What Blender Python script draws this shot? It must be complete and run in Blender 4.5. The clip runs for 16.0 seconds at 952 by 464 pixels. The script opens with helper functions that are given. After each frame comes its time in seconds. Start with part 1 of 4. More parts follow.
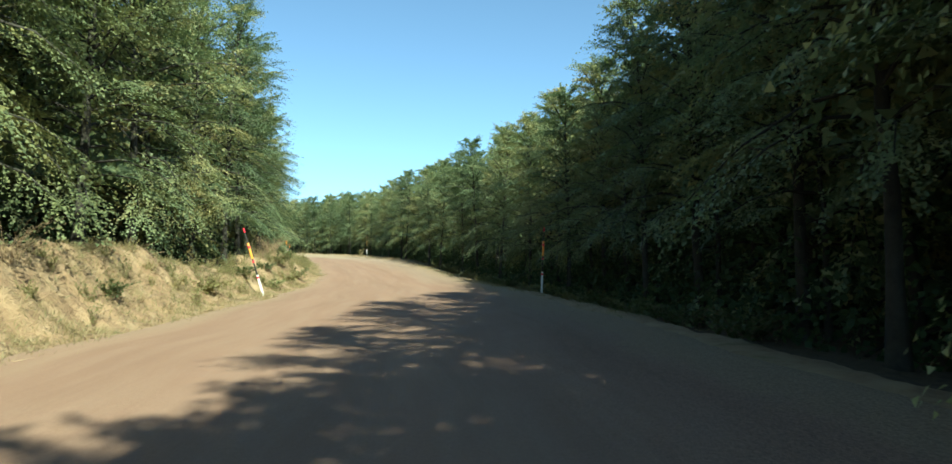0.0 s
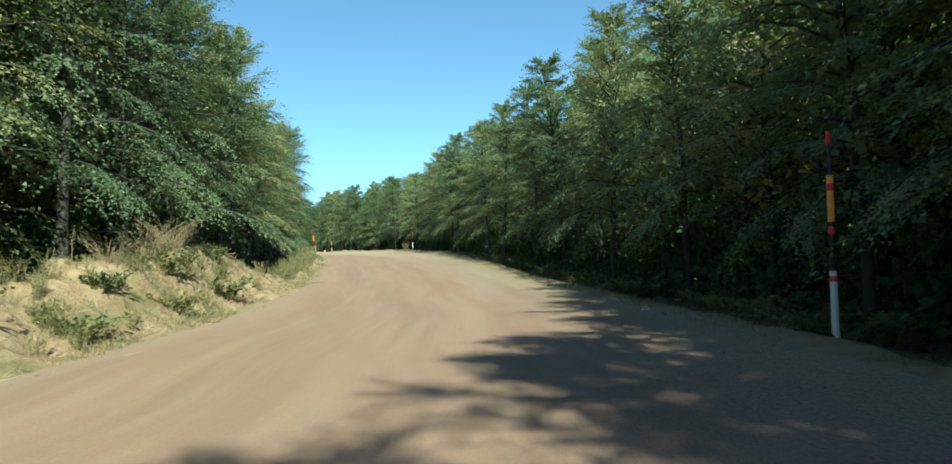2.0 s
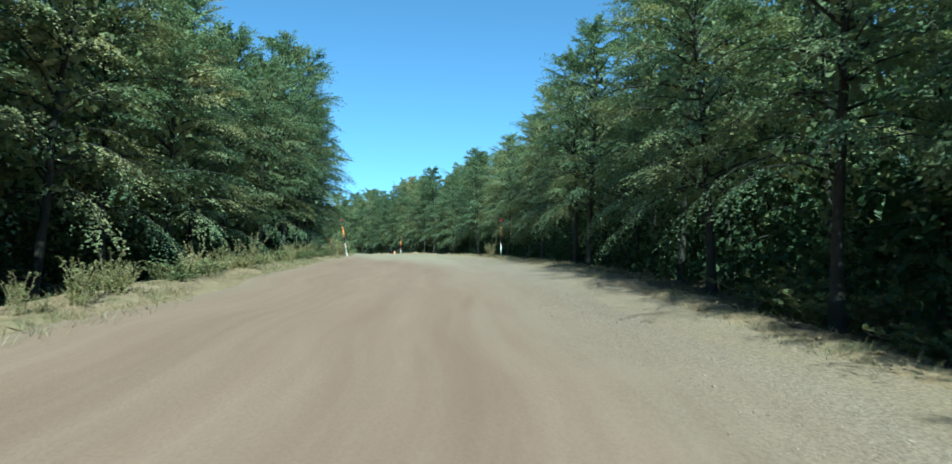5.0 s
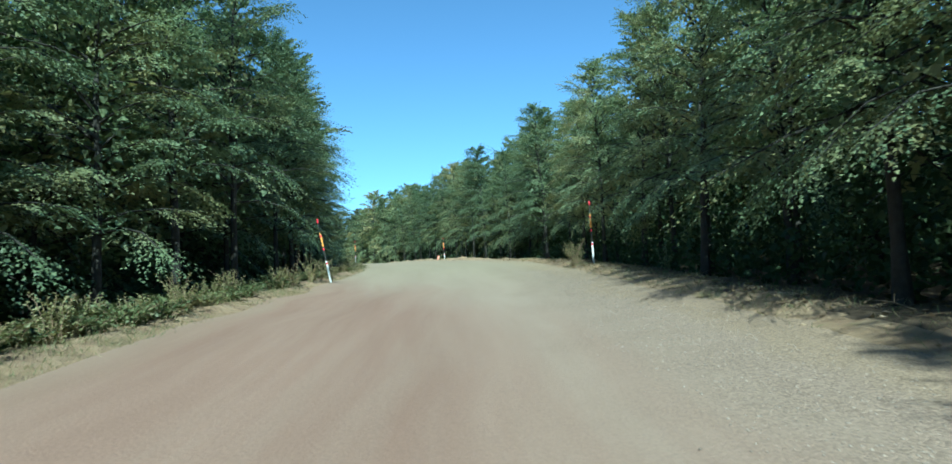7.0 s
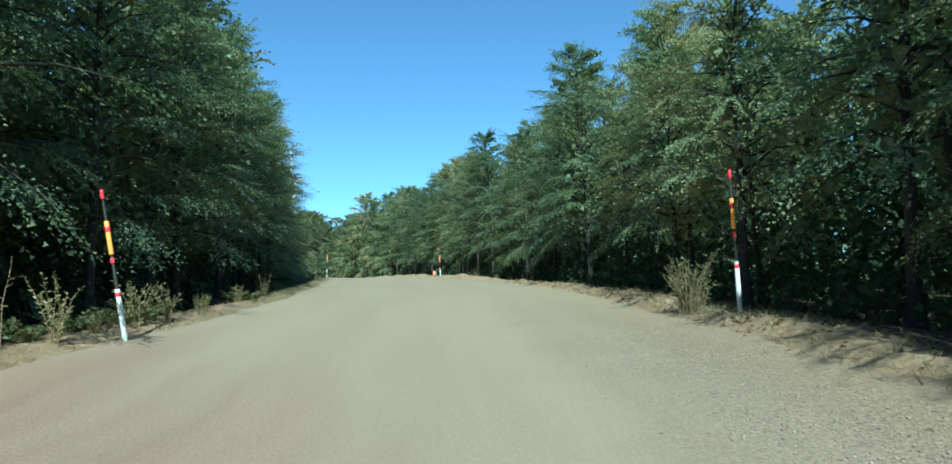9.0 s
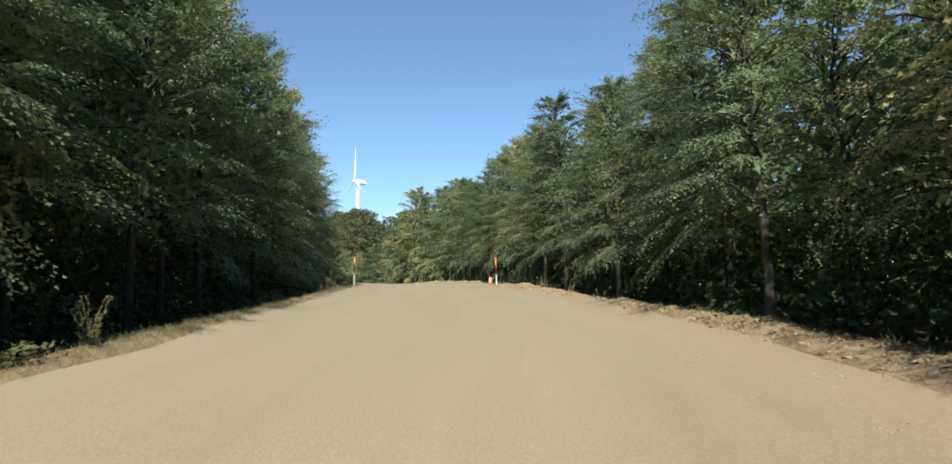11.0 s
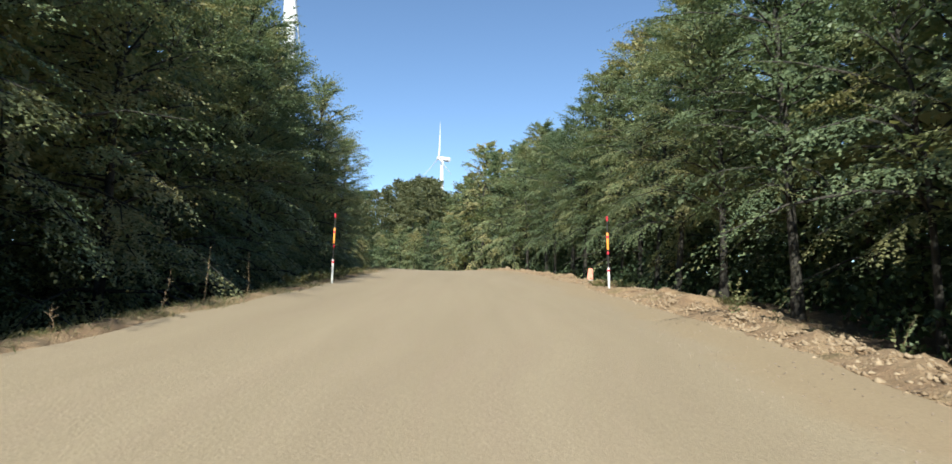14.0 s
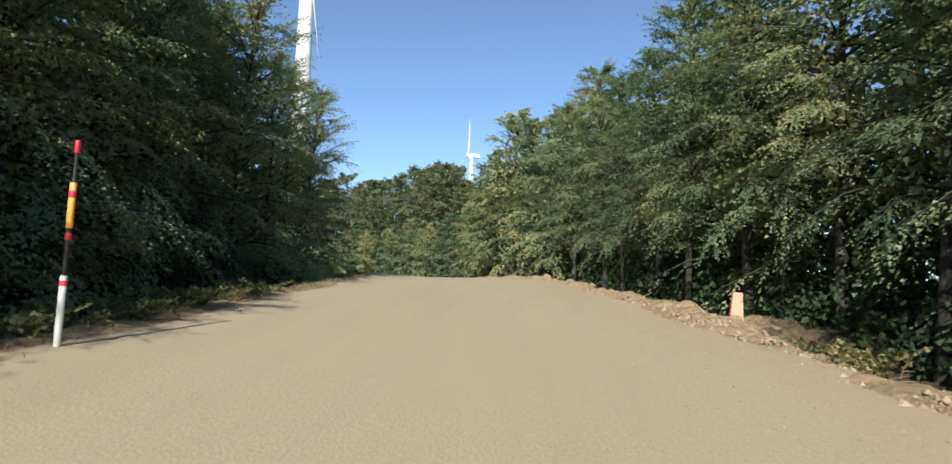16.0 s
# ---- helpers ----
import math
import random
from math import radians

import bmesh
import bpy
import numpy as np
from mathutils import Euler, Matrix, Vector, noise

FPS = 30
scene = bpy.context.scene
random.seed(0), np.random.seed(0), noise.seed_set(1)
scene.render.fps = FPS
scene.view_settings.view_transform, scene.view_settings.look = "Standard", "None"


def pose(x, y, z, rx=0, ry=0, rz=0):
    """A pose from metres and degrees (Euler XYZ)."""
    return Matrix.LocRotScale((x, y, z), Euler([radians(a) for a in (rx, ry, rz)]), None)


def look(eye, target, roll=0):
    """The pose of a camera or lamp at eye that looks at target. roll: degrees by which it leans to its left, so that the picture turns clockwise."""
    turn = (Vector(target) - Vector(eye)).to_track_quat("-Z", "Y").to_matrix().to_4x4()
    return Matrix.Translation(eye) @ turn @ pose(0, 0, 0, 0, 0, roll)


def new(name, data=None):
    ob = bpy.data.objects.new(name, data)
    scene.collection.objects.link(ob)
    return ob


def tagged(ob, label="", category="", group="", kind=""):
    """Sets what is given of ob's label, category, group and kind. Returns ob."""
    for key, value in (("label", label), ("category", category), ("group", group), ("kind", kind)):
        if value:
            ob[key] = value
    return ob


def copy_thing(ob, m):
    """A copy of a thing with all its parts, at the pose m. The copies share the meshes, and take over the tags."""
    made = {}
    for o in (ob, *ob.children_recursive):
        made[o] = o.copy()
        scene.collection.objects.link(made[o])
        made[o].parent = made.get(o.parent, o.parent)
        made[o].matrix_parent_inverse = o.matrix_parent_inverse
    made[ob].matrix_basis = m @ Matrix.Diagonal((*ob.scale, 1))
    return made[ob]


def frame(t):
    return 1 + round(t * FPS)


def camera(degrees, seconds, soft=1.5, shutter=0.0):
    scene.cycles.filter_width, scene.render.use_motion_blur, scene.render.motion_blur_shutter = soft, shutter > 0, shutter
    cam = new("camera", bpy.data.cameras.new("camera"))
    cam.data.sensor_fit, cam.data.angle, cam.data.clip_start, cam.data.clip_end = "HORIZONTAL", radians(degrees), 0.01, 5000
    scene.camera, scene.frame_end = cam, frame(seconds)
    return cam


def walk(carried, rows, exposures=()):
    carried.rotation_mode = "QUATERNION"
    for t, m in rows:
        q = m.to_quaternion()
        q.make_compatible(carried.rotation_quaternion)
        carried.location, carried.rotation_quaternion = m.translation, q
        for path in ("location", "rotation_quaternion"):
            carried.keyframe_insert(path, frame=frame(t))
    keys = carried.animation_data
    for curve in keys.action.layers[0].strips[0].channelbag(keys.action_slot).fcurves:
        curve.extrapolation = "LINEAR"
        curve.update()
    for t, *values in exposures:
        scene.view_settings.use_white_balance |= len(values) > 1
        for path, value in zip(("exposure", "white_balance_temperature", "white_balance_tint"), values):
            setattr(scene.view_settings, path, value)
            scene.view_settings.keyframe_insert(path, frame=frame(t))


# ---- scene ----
cam = camera(70.4, 16.0, soft=1.5, shutter=0.1)
METRES, EYE, TILT, LEAN, TURN = 133.0, 1.4, 0.0, 0.0, 0.0
ROWS = [
    (0.0, 0.0, 0.0, 0.0, 0.05, 6.24, 0.46),
    (0.5, -0.0002, 0.0334, 0.002, 1.57, 6.09, 1.52),
    (1.0, -0.0027, 0.0696, 0.0043, 4.66, 5.82, 2.56),
    (1.5, -0.005, 0.1053, 0.0069, 5.73, 5.94, 2.28),
    (2.0, -0.0083, 0.1407, 0.0092, 5.49, 5.69, 2.58),
    (2.5, -0.0125, 0.1768, 0.0121, 6.93, 6.64, 0.16),
    (3.0, -0.0174, 0.2133, 0.0143, 8.03, 6.19, 1.16),
    (3.5, -0.0225, 0.2491, 0.017, 7.18, 6.46, 0.33),
    (4.0, -0.0285, 0.2846, 0.0197, 9.93, 5.27, 1.03),
    (4.5, -0.0357, 0.3189, 0.0226, 12.16, 6.39, -0.22),
    (7.0, -0.0829, 0.4947, 0.0429, 18.62, 6.03, 3.35),
    (7.5, -0.0925, 0.5246, 0.0455, 17.95, 6.02, 2.92),
    (8.0, -0.1022, 0.5557, 0.0484, 17.83, 6.89, 2.87),
    (10.5, -0.1404, 0.6671, 0.0592, 22.62, 7.12, 0.05),
    (11.0, -0.1497, 0.6925, 0.0617, 24.37, 7.51, 0.8),
    (11.5, -0.1596, 0.7186, 0.0642, 25.48, 7.24, -0.28),
    (12.0, -0.1703, 0.7443, 0.0667, 26.36, 7.29, -0.34),
    (12.5, -0.1816, 0.7692, 0.069, 27.18, 7.56, -1.86),
    (13.0, -0.194, 0.7944, 0.0716, 29.12, 7.0, -0.85),
    (13.5, -0.2057, 0.818, 0.0739, 30.16, 5.82, -0.98),
    (14.0, -0.2188, 0.8427, 0.0758, 31.55, 5.79, -0.75),
    (14.5, -0.2325, 0.8678, 0.0781, 32.96, 7.03, 0.37),
    (15.0, -0.2471, 0.8933, 0.0806, 33.84, 7.15, 0.67),
    (15.5, -0.263, 0.9196, 0.0828, 33.83, 7.56, -0.77),
    (16.0, -0.2796, 0.9443, 0.0849, 33.99, 5.68, -1.58),
]
EXPOSURES = [(0.0, 1.33, 6350, -18), (2.0, 1.18, 5850, -23), (3.2, 0.97, 5000, -27), (8.2, 0.88, 4850, -19), (10.4, 0.8, 5500, -27), (10.8, 0.82, 6300, 1), (16.0, 0.8, 6100, 3)]
walk(cam, [(t, pose(0, 0, EYE, TILT, LEAN, TURN) @ pose(METRES * x, METRES * y, METRES * z, 90 + pitch, roll, yaw)) for t, x, y, z, yaw, pitch, roll in ROWS], EXPOSURES)

# ---- sky and sun ----
SUN_AZIMUTH, SUN_HEIGHT = 158.5, 33.0
world = bpy.data.worlds.new("world")
scene.world = world
world.use_nodes = True
wn = world.node_tree
sky = wn.nodes.new("ShaderNodeTexSky")
sky.sky_type, sky.sun_disc = "NISHITA", False
sky.sun_elevation, sky.sun_rotation = radians(SUN_HEIGHT), radians(SUN_AZIMUTH)
sky.altitude, sky.air_density, sky.dust_density, sky.ozone_density = 2400, 0.9, 0.0, 1.3
wn.nodes["Background"].inputs["Strength"].default_value = 0.108
wn.links.new(sky.outputs["Color"], wn.nodes["Background"].inputs["Color"])
sun = new("sun", bpy.data.lights.new("sun", "SUN"))
sun.data.energy, sun.data.angle, sun.data.color = 4.8, radians(0.53), (1.0, 0.93, 0.82)
to_sun = Vector((math.sin(radians(SUN_AZIMUTH)) * math.cos(radians(SUN_HEIGHT)), math.cos(radians(SUN_AZIMUTH)) * math.cos(radians(SUN_HEIGHT)), math.sin(radians(SUN_HEIGHT))))
sun.matrix_world = look(to_sun * 300, (0, 0, 0))


# ---- materials ----
def ramp(nt, fac, stops):
    n = nt.nodes.new("ShaderNodeValToRGB")
    while len(n.color_ramp.elements) < len(stops):
        n.color_ramp.elements.new(0.5)
    for e, (p, c) in zip(n.color_ramp.elements, stops):
        e.position, e.color = p, (*c, 1) if len(c) == 3 else c
    nt.links.new(fac, n.inputs["Fac"])
    return n.outputs["Color"]


def noise_tex(nt, vec, scale, detail=4.0, rough=0.55):
    n = nt.nodes.new("ShaderNodeTexNoise")
    n.inputs["Scale"].default_value, n.inputs["Detail"].default_value, n.inputs["Roughness"].default_value = scale, detail, rough
    nt.links.new(vec, n.inputs["Vector"])
    return n.outputs["Fac"]


def mix(nt, fac, a, b, kind="MIX"):
    n = nt.nodes.new("ShaderNodeMix")
    n.data_type, n.blend_type = "RGBA", kind
    for slot, v in ((0, fac), (6, a), (7, b)):
        if isinstance(v, (float, int)):
            n.inputs[slot].default_value = v
        elif isinstance(v, tuple):
            n.inputs[slot].default_value = (*v, 1)
        else:
            nt.links.new(v, n.inputs[slot])
    return n.outputs[2]


def calc(nt, op, a, b=0.5, clamp=False):
    n = nt.nodes.new("ShaderNodeMath")
    n.operation, n.use_clamp = op, clamp
    for i, v in enumerate((a, b)):
        if isinstance(v, (float, int)):
            n.inputs[i].default_value = v
        else:
            nt.links.new(v, n.inputs[i])
    return n.outputs[0]


def start(name, rough=0.85):
    m = bpy.data.materials.new(name)
    m.use_nodes = True
    nt = m.node_tree
    b = nt.nodes["Principled BSDF"]
    b.inputs["Roughness"].default_value = rough
    if "Specular IOR Level" in b.inputs:
        b.inputs["Specular IOR Level"].default_value = 0.3
    geo = nt.nodes.new("ShaderNodeNewGeometry")
    return m, nt, b, geo


def bump(nt, b, height, strength, distance):
    n = nt.nodes.new("ShaderNodeBump")
    n.inputs["Strength"].default_value, n.inputs["Distance"].default_value = strength, distance
    nt.links.new(height, n.inputs["Height"])
    nt.links.new(n.outputs["Normal"], b.inputs["Normal"])


def dirt_road():
    m, nt, b, geo = start("dirt_road", 0.92)
    p = geo.outputs["Position"]
    sep = nt.nodes.new("ShaderNodeSeparateXYZ")
    nt.links.new(p, sep.inputs[0])
    lane = nt.nodes.new("ShaderNodeUVMap").outputs["UV"]
    # reddish earth on the lower stretch, tan further up, streaked along the way
    streak = noise_tex(nt, lane, 1.1, 5, 0.6)
    fine_streak = noise_tex(nt, lane, 3.6, 4, 0.6)
    across = nt.nodes.new("ShaderNodeSeparateXYZ")
    nt.links.new(lane, across.inputs[0])
    big = calc(nt, "ADD", calc(nt, "MULTIPLY", noise_tex(nt, p, 0.09, 4), 0.45), calc(nt, "MULTIPLY", noise_tex(nt, lane, 0.5, 4), 0.55))
    big = calc(nt, "ADD", big, calc(nt, "MULTIPLY", calc(nt, "SUBTRACT", across.outputs["X"], 4.6), 0.095))
    big = calc(nt, "ADD", big, calc(nt, "MULTIPLY", calc(nt, "MAXIMUM", calc(nt, "SUBTRACT", across.outputs["X"], 4.6), 0.0), 0.1))
    way = ramp(nt, calc(nt, "MULTIPLY", sep.outputs["Y"], 0.01), [(0.0, (0.15, 0.15, 0.15)), (0.3, (0.4, 0.4, 0.4)), (0.78, (0.8, 0.8, 0.8)), (0.95, (1.7, 1.7, 1.7))])
    along = calc(nt, "ADD", way, calc(nt, "ADD", calc(nt, "MULTIPLY", big, 0.8), calc(nt, "MULTIPLY", streak, 0.4)))
    tan = ramp(nt, calc(nt, "MULTIPLY", along, 0.5), [(0.72, (0, 0, 0)), (0.98, (1, 1, 1))])
    red = ramp(nt, noise_tex(nt, lane, 0.9, 6, 0.6), [(0.3, (0.262, 0.16, 0.113)), (0.7, (0.328, 0.208, 0.15))])
    pale = ramp(nt, noise_tex(nt, lane, 0.8, 6, 0.6), [(0.3, (0.335, 0.27, 0.181)), (0.7, (0.385, 0.313, 0.212))])
    rosy = ramp(nt, noise_tex(nt, lane, 0.8, 6, 0.6), [(0.3, (0.34, 0.25, 0.185)), (0.7, (0.395, 0.298, 0.222))])
    pale = mix(nt, ramp(nt, calc(nt, "MULTIPLY", sep.outputs["Y"], 0.01), [(0.78, (0, 0, 0)), (1.0, (1, 1, 1))]), rosy, pale)
    col = mix(nt, tan, red, pale)
    # dust swept into pale lines between the wheel tracks, and sand along the left edge
    col = mix(nt, ramp(nt, calc(nt, "ADD", calc(nt, "MULTIPLY", streak, 0.6), calc(nt, "MULTIPLY", fine_streak, 0.4)), [(0.46, (0, 0, 0)), (0.72, (0.34, 0.34, 0.34))]), col, (0.375, 0.28, 0.208))
    sandy = ramp(nt, calc(nt, "ADD", calc(nt, "MULTIPLY", across.outputs["X"], 0.1), calc(nt, "MULTIPLY", streak, 0.25)), [(0.14, (0.55, 0.55, 0.55)), (0.27, (0, 0, 0))])
    col = mix(nt, sandy, col, (0.360, 0.288, 0.196))
    ochre = ramp(nt, calc(nt, "ADD", calc(nt, "MULTIPLY", across.outputs["X"], 0.1), calc(nt, "MULTIPLY", noise_tex(nt, p, 0.9, 4), 0.12)), [(0.96, (0, 0, 0)), (1.06, (0.4, 0.4, 0.4))])
    col = mix(nt, ochre, col, (0.368, 0.268, 0.156))
    fine = noise_tex(nt, p, 30, 4, 0.75)
    col = mix(nt, 0.3, col, ramp(nt, fine, [(0.35, (0.45, 0.42, 0.4)), (0.68, (1, 1, 1))]), "MULTIPLY")
    # loose gravel towards the right side
    sp = nt.nodes.new("ShaderNodeSeparateXYZ")
    nt.links.new(lane, sp.inputs[0])
    side = ramp(nt, calc(nt, "ADD", calc(nt, "MULTIPLY", sp.outputs["X"], 0.1), calc(nt, "MULTIPLY", noise_tex(nt, p, 0.8, 3), 0.25)), [(0.8, (0.04, 0.04, 0.04)), (0.99, (0.9, 0.9, 0.9))])
    side = mix(nt, ramp(nt, calc(nt, "MULTIPLY", sep.outputs["Y"], 0.01), [(0.9, (0, 0, 0)), (1.08, (0.85, 0.85, 0.85))]), side, (0.03, 0.03, 0.03))
    peb = nt.nodes.new("ShaderNodeTexVoronoi")
    peb.inputs["Scale"].default_value = 52
    nt.links.new(p, peb.inputs["Vector"])
    tone = ramp(nt, peb.outputs["Color"], [(0.1, (0.42, 0.39, 0.38)), (0.5, (0.8, 0.79, 0.78)), (0.95, (1.2, 1.17, 1.14))])
    col = mix(nt, calc(nt, "MULTIPLY", side, 0.8), col, mix(nt, 1.0, col, tone, "MULTIPLY"))
    nt.links.new(col, b.inputs["Base Color"])
    stones = calc(nt, "MULTIPLY", calc(nt, "SUBTRACT", 0.6, peb.outputs["Distance"]), calc(nt, "MULTIPLY", side, 1.0))
    h = calc(nt, "ADD", calc(nt, "ADD", noise_tex(nt, p, 26, 4, 0.7), stones), calc(nt, "MULTIPLY", noise_tex(nt, p, 4, 3), 0.3))
    bump(nt, b, h, 0.45, 0.025)
    return m


def earth():
    m, nt, b, geo = start("verge_earth", 0.95)
    p = geo.outputs["Position"]
    soil = ramp(nt, noise_tex(nt, p, 1.6, 7, 0.7), [(0.3, (0.235, 0.15, 0.09)), (0.5, (0.345, 0.238, 0.142)), (0.72, (0.415, 0.308, 0.19))])
    grass = ramp(nt, noise_tex(nt, p, 9, 5, 0.7), [(0.3, (0.072, 0.080, 0.028)), (0.7, (0.208, 0.184, 0.072))])
    col = mix(nt, ramp(nt, noise_tex(nt, p, 0.6, 5, 0.65), [(0.55, (0, 0, 0)), (0.7, (0.8, 0.8, 0.8))]), soil, grass)
    nt.links.new(col, b.inputs["Base Color"])
    h = calc(nt, "ADD", noise_tex(nt, p, 18, 5, 0.75), calc(nt, "MULTIPLY", noise_tex(nt, p, 3, 4), 2.5))
    bump(nt, b, h, 0.9, 0.06)
    return m


def litter():
    m, nt, b, geo = start("forest_litter", 0.95)
    p = geo.outputs["Position"]
    col = ramp(nt, noise_tex(nt, p, 7, 6, 0.75), [(0.3, (0.05, 0.037, 0.024)), (0.7, (0.16, 0.112, 0.068))])
    nt.links.new(col, b.inputs["Base Color"])
    bump(nt, b, noise_tex(nt, p, 20, 4, 0.7), 0.9, 0.05)
    return m


def leaf_material(name, dark, light, gold, gold_share, gloss=0.4):
    m, nt, b, geo = start(name, 0.5)
    info = nt.nodes.new("ShaderNodeObjectInfo")
    per_leaf = geo.outputs["Random Per Island"]
    p = geo.outputs["Position"]
    col = mix(nt, per_leaf, dark, light)
    patch = calc(nt, "ADD", noise_tex(nt, p, 0.45, 3), calc(nt, "MULTIPLY", info.outputs["Random"], 0.16))
    col = mix(nt, ramp(nt, patch, [(0.72 - gold_share, (0, 0, 0)), (0.92 - gold_share, (0.8, 0.8, 0.8))]), col, gold)
    bright = nt.nodes.new("ShaderNodeHueSaturation")
    nt.links.new(calc(nt, "ADD", calc(nt, "MULTIPLY", info.outputs["Random"], 0.5), 0.75), bright.inputs["Value"])
    nt.links.new(calc(nt, "ADD", calc(nt, "MULTIPLY", info.outputs["Random"], -0.03), 0.515), bright.inputs["Hue"])
    nt.links.new(col, bright.inputs["Color"])
    col = bright.outputs[0]
    nt.links.new(col, b.inputs["Base Color"])
    tr = nt.nodes.new("ShaderNodeBsdfTranslucent")
    nt.links.new(mix(nt, 1.0, col, (1.0, 1.0, 0.7), "MULTIPLY"), tr.inputs["Color"])
    mx = nt.nodes.new("ShaderNodeMixShader")
    mx.inputs[0].default_value = 0.42
    b.inputs["Roughness"].default_value = 0.52
    b.inputs["Specular IOR Level"].default_value = gloss
    nt.links.new(b.outputs[0], mx.inputs[1])
    nt.links.new(tr.outputs[0], mx.inputs[2])
    nt.links.new(mx.outputs[0], nt.nodes["Material Output"].inputs["Surface"])
    return m


def plain(name, color, rough=0.5, metal=0.0, wear=0.25, scale=8.0):
    m, nt, b, geo = start(name, rough)
    b.inputs["Metallic"].default_value = metal
    co = nt.nodes.new("ShaderNodeTexCoord").outputs["Object"]
    f = ramp(nt, noise_tex(nt, co, scale, 6, 0.7), [(0.3, (1 - wear,) * 3), (0.65, (1, 1, 1))])
    nt.links.new(mix(nt, 1.0, color, f, "MULTIPLY"), b.inputs["Base Color"])
    bump(nt, b, noise_tex(nt, co, scale * 5, 3), 0.15, 0.01)
    return m


def bark_material():
    m, nt, b, geo = start("beech_bark", 0.9)
    co = nt.nodes.new("ShaderNodeTexCoord").outputs["Object"]
    # deep forest shade put into the bark: its grey is taken far down
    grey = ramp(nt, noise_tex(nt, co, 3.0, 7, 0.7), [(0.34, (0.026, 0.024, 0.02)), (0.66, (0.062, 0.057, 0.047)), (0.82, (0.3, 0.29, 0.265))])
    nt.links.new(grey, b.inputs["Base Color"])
    bump(nt, b, noise_tex(nt, co, 14, 5, 0.7), 0.7, 0.03)
    return m


ROAD, EARTH, LITTER, BARK = dirt_road(), earth(), litter(), bark_material()
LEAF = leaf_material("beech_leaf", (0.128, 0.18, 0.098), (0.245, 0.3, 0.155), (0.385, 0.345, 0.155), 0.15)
# paler beech leaf copy, with sunlight on the near trees put into the colour
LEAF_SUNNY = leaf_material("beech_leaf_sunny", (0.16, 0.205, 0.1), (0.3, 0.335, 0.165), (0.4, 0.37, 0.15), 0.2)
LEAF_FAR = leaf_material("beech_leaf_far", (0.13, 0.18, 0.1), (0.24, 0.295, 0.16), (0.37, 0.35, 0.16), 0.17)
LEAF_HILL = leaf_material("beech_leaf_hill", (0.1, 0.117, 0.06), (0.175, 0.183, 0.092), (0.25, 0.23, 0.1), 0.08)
SHRUB = leaf_material("bramble_leaf", (0.085, 0.115, 0.045), (0.2, 0.23, 0.105), (0.3, 0.27, 0.12), 0.14)
WEED = leaf_material("weed_leaf", (0.18, 0.19, 0.075), (0.37, 0.36, 0.17), (0.4, 0.36, 0.2), 0.14)
STRAW = leaf_material("dry_grass", (0.254, 0.197, 0.102), (0.426, 0.353, 0.213), (0.246, 0.213, 0.107), 0.08)
# understory leaf, darker than the beech leaf to put deep shade into colour
SHADE_LEAF = leaf_material("laurel_leaf", (0.05, 0.08, 0.042), (0.11, 0.15, 0.075), (0.11, 0.13, 0.07), 0.0, 0.12)
TWIG = plain("dry_twig", (0.281, 0.204, 0.128), 0.9)
WHITE = plain("pole_white", (0.7, 0.7, 0.68), 0.45, wear=0.15)
ORANGE = plain("pole_orange", (0.94, 0.4, 0.08), 0.45, wear=0.12)
RED = plain("pole_red", (0.7, 0.04, 0.07), 0.4, wear=0.1)
BLACK = plain("pole_black", (0.035, 0.032, 0.03), 0.6)
PINK = plain("marker_red_paint", (0.86, 0.34, 0.24), 0.6, wear=0.15)
CONCRETE = plain("bare_concrete", (0.378, 0.351, 0.306), 0.9)
TOWER = plain("tower_white", (0.68, 0.69, 0.7), 0.4, wear=0.05, scale=0.2)

# ---- the line of the road: x, y, height of the wheel track ----
LINE = [(-200, -330, -30), (-24.0, -55, -4.2), (-7.6, -24, -1.6), (-1.9, -10.5, -0.7), (0.0, 0.0, 0.0), (-0.7, 14.0, 0.92), (-2.3, 28.4, 1.92), (-4.75, 42.4, 3.05), (-11.0, 65.8, 5.68),
        (-13.6, 73.9, 6.47), (-18.7, 88.7, 7.87), (-22.65, 99.0, 8.87), (-27.4, 108.8, 9.8), (-32.9, 118.8, 10.7), (-37.2, 125.6, 11.3), (-48.4, 142.2, 12.75),
        (-61.8, 159.0, 13.95), (-76.0, 169.0, 14.2), (-95.0, 175.0, 14.0), (-130.0, 176.0, 12.5), (-420, 160, 2)]


def spline(points, step=1.0):
    p = np.array(points, float)
    out = []
    for i in range(len(p) - 1):
        a, b = p[i], p[i + 1]
        d = np.linalg.norm((b - a)[:2])
        ta = (b - p[i - 1]) / (d + np.linalg.norm((a - p[i - 1])[:2])) * d if i else b - a
        tb = (p[i + 2] - a) / (d + np.linalg.norm((p[i + 2] - b)[:2])) * d if i + 2 < len(p) else b - a
        for k in np.arange(0, 1, step / d):
            h = (2 * k**3 - 3 * k**2 + 1, k**3 - 2 * k**2 + k, -2 * k**3 + 3 * k**2, k**3 - k**2)
            out.append(h[0] * a + h[1] * ta + h[2] * b + h[3] * tb)
    out.append(p[-1])
    return np.array(out)


TRACK = spline(LINE)
RUN = np.concatenate([[0], np.cumsum(np.linalg.norm(np.diff(TRACK[:, :2], axis=0), axis=1))])
RUN -= RUN[np.argmin(np.abs(TRACK[:, 1]) + np.abs(TRACK[:, 0]))]
DIR = np.gradient(TRACK[:, :2], axis=0)
DIR /= np.linalg.norm(DIR, axis=1)[:, None]


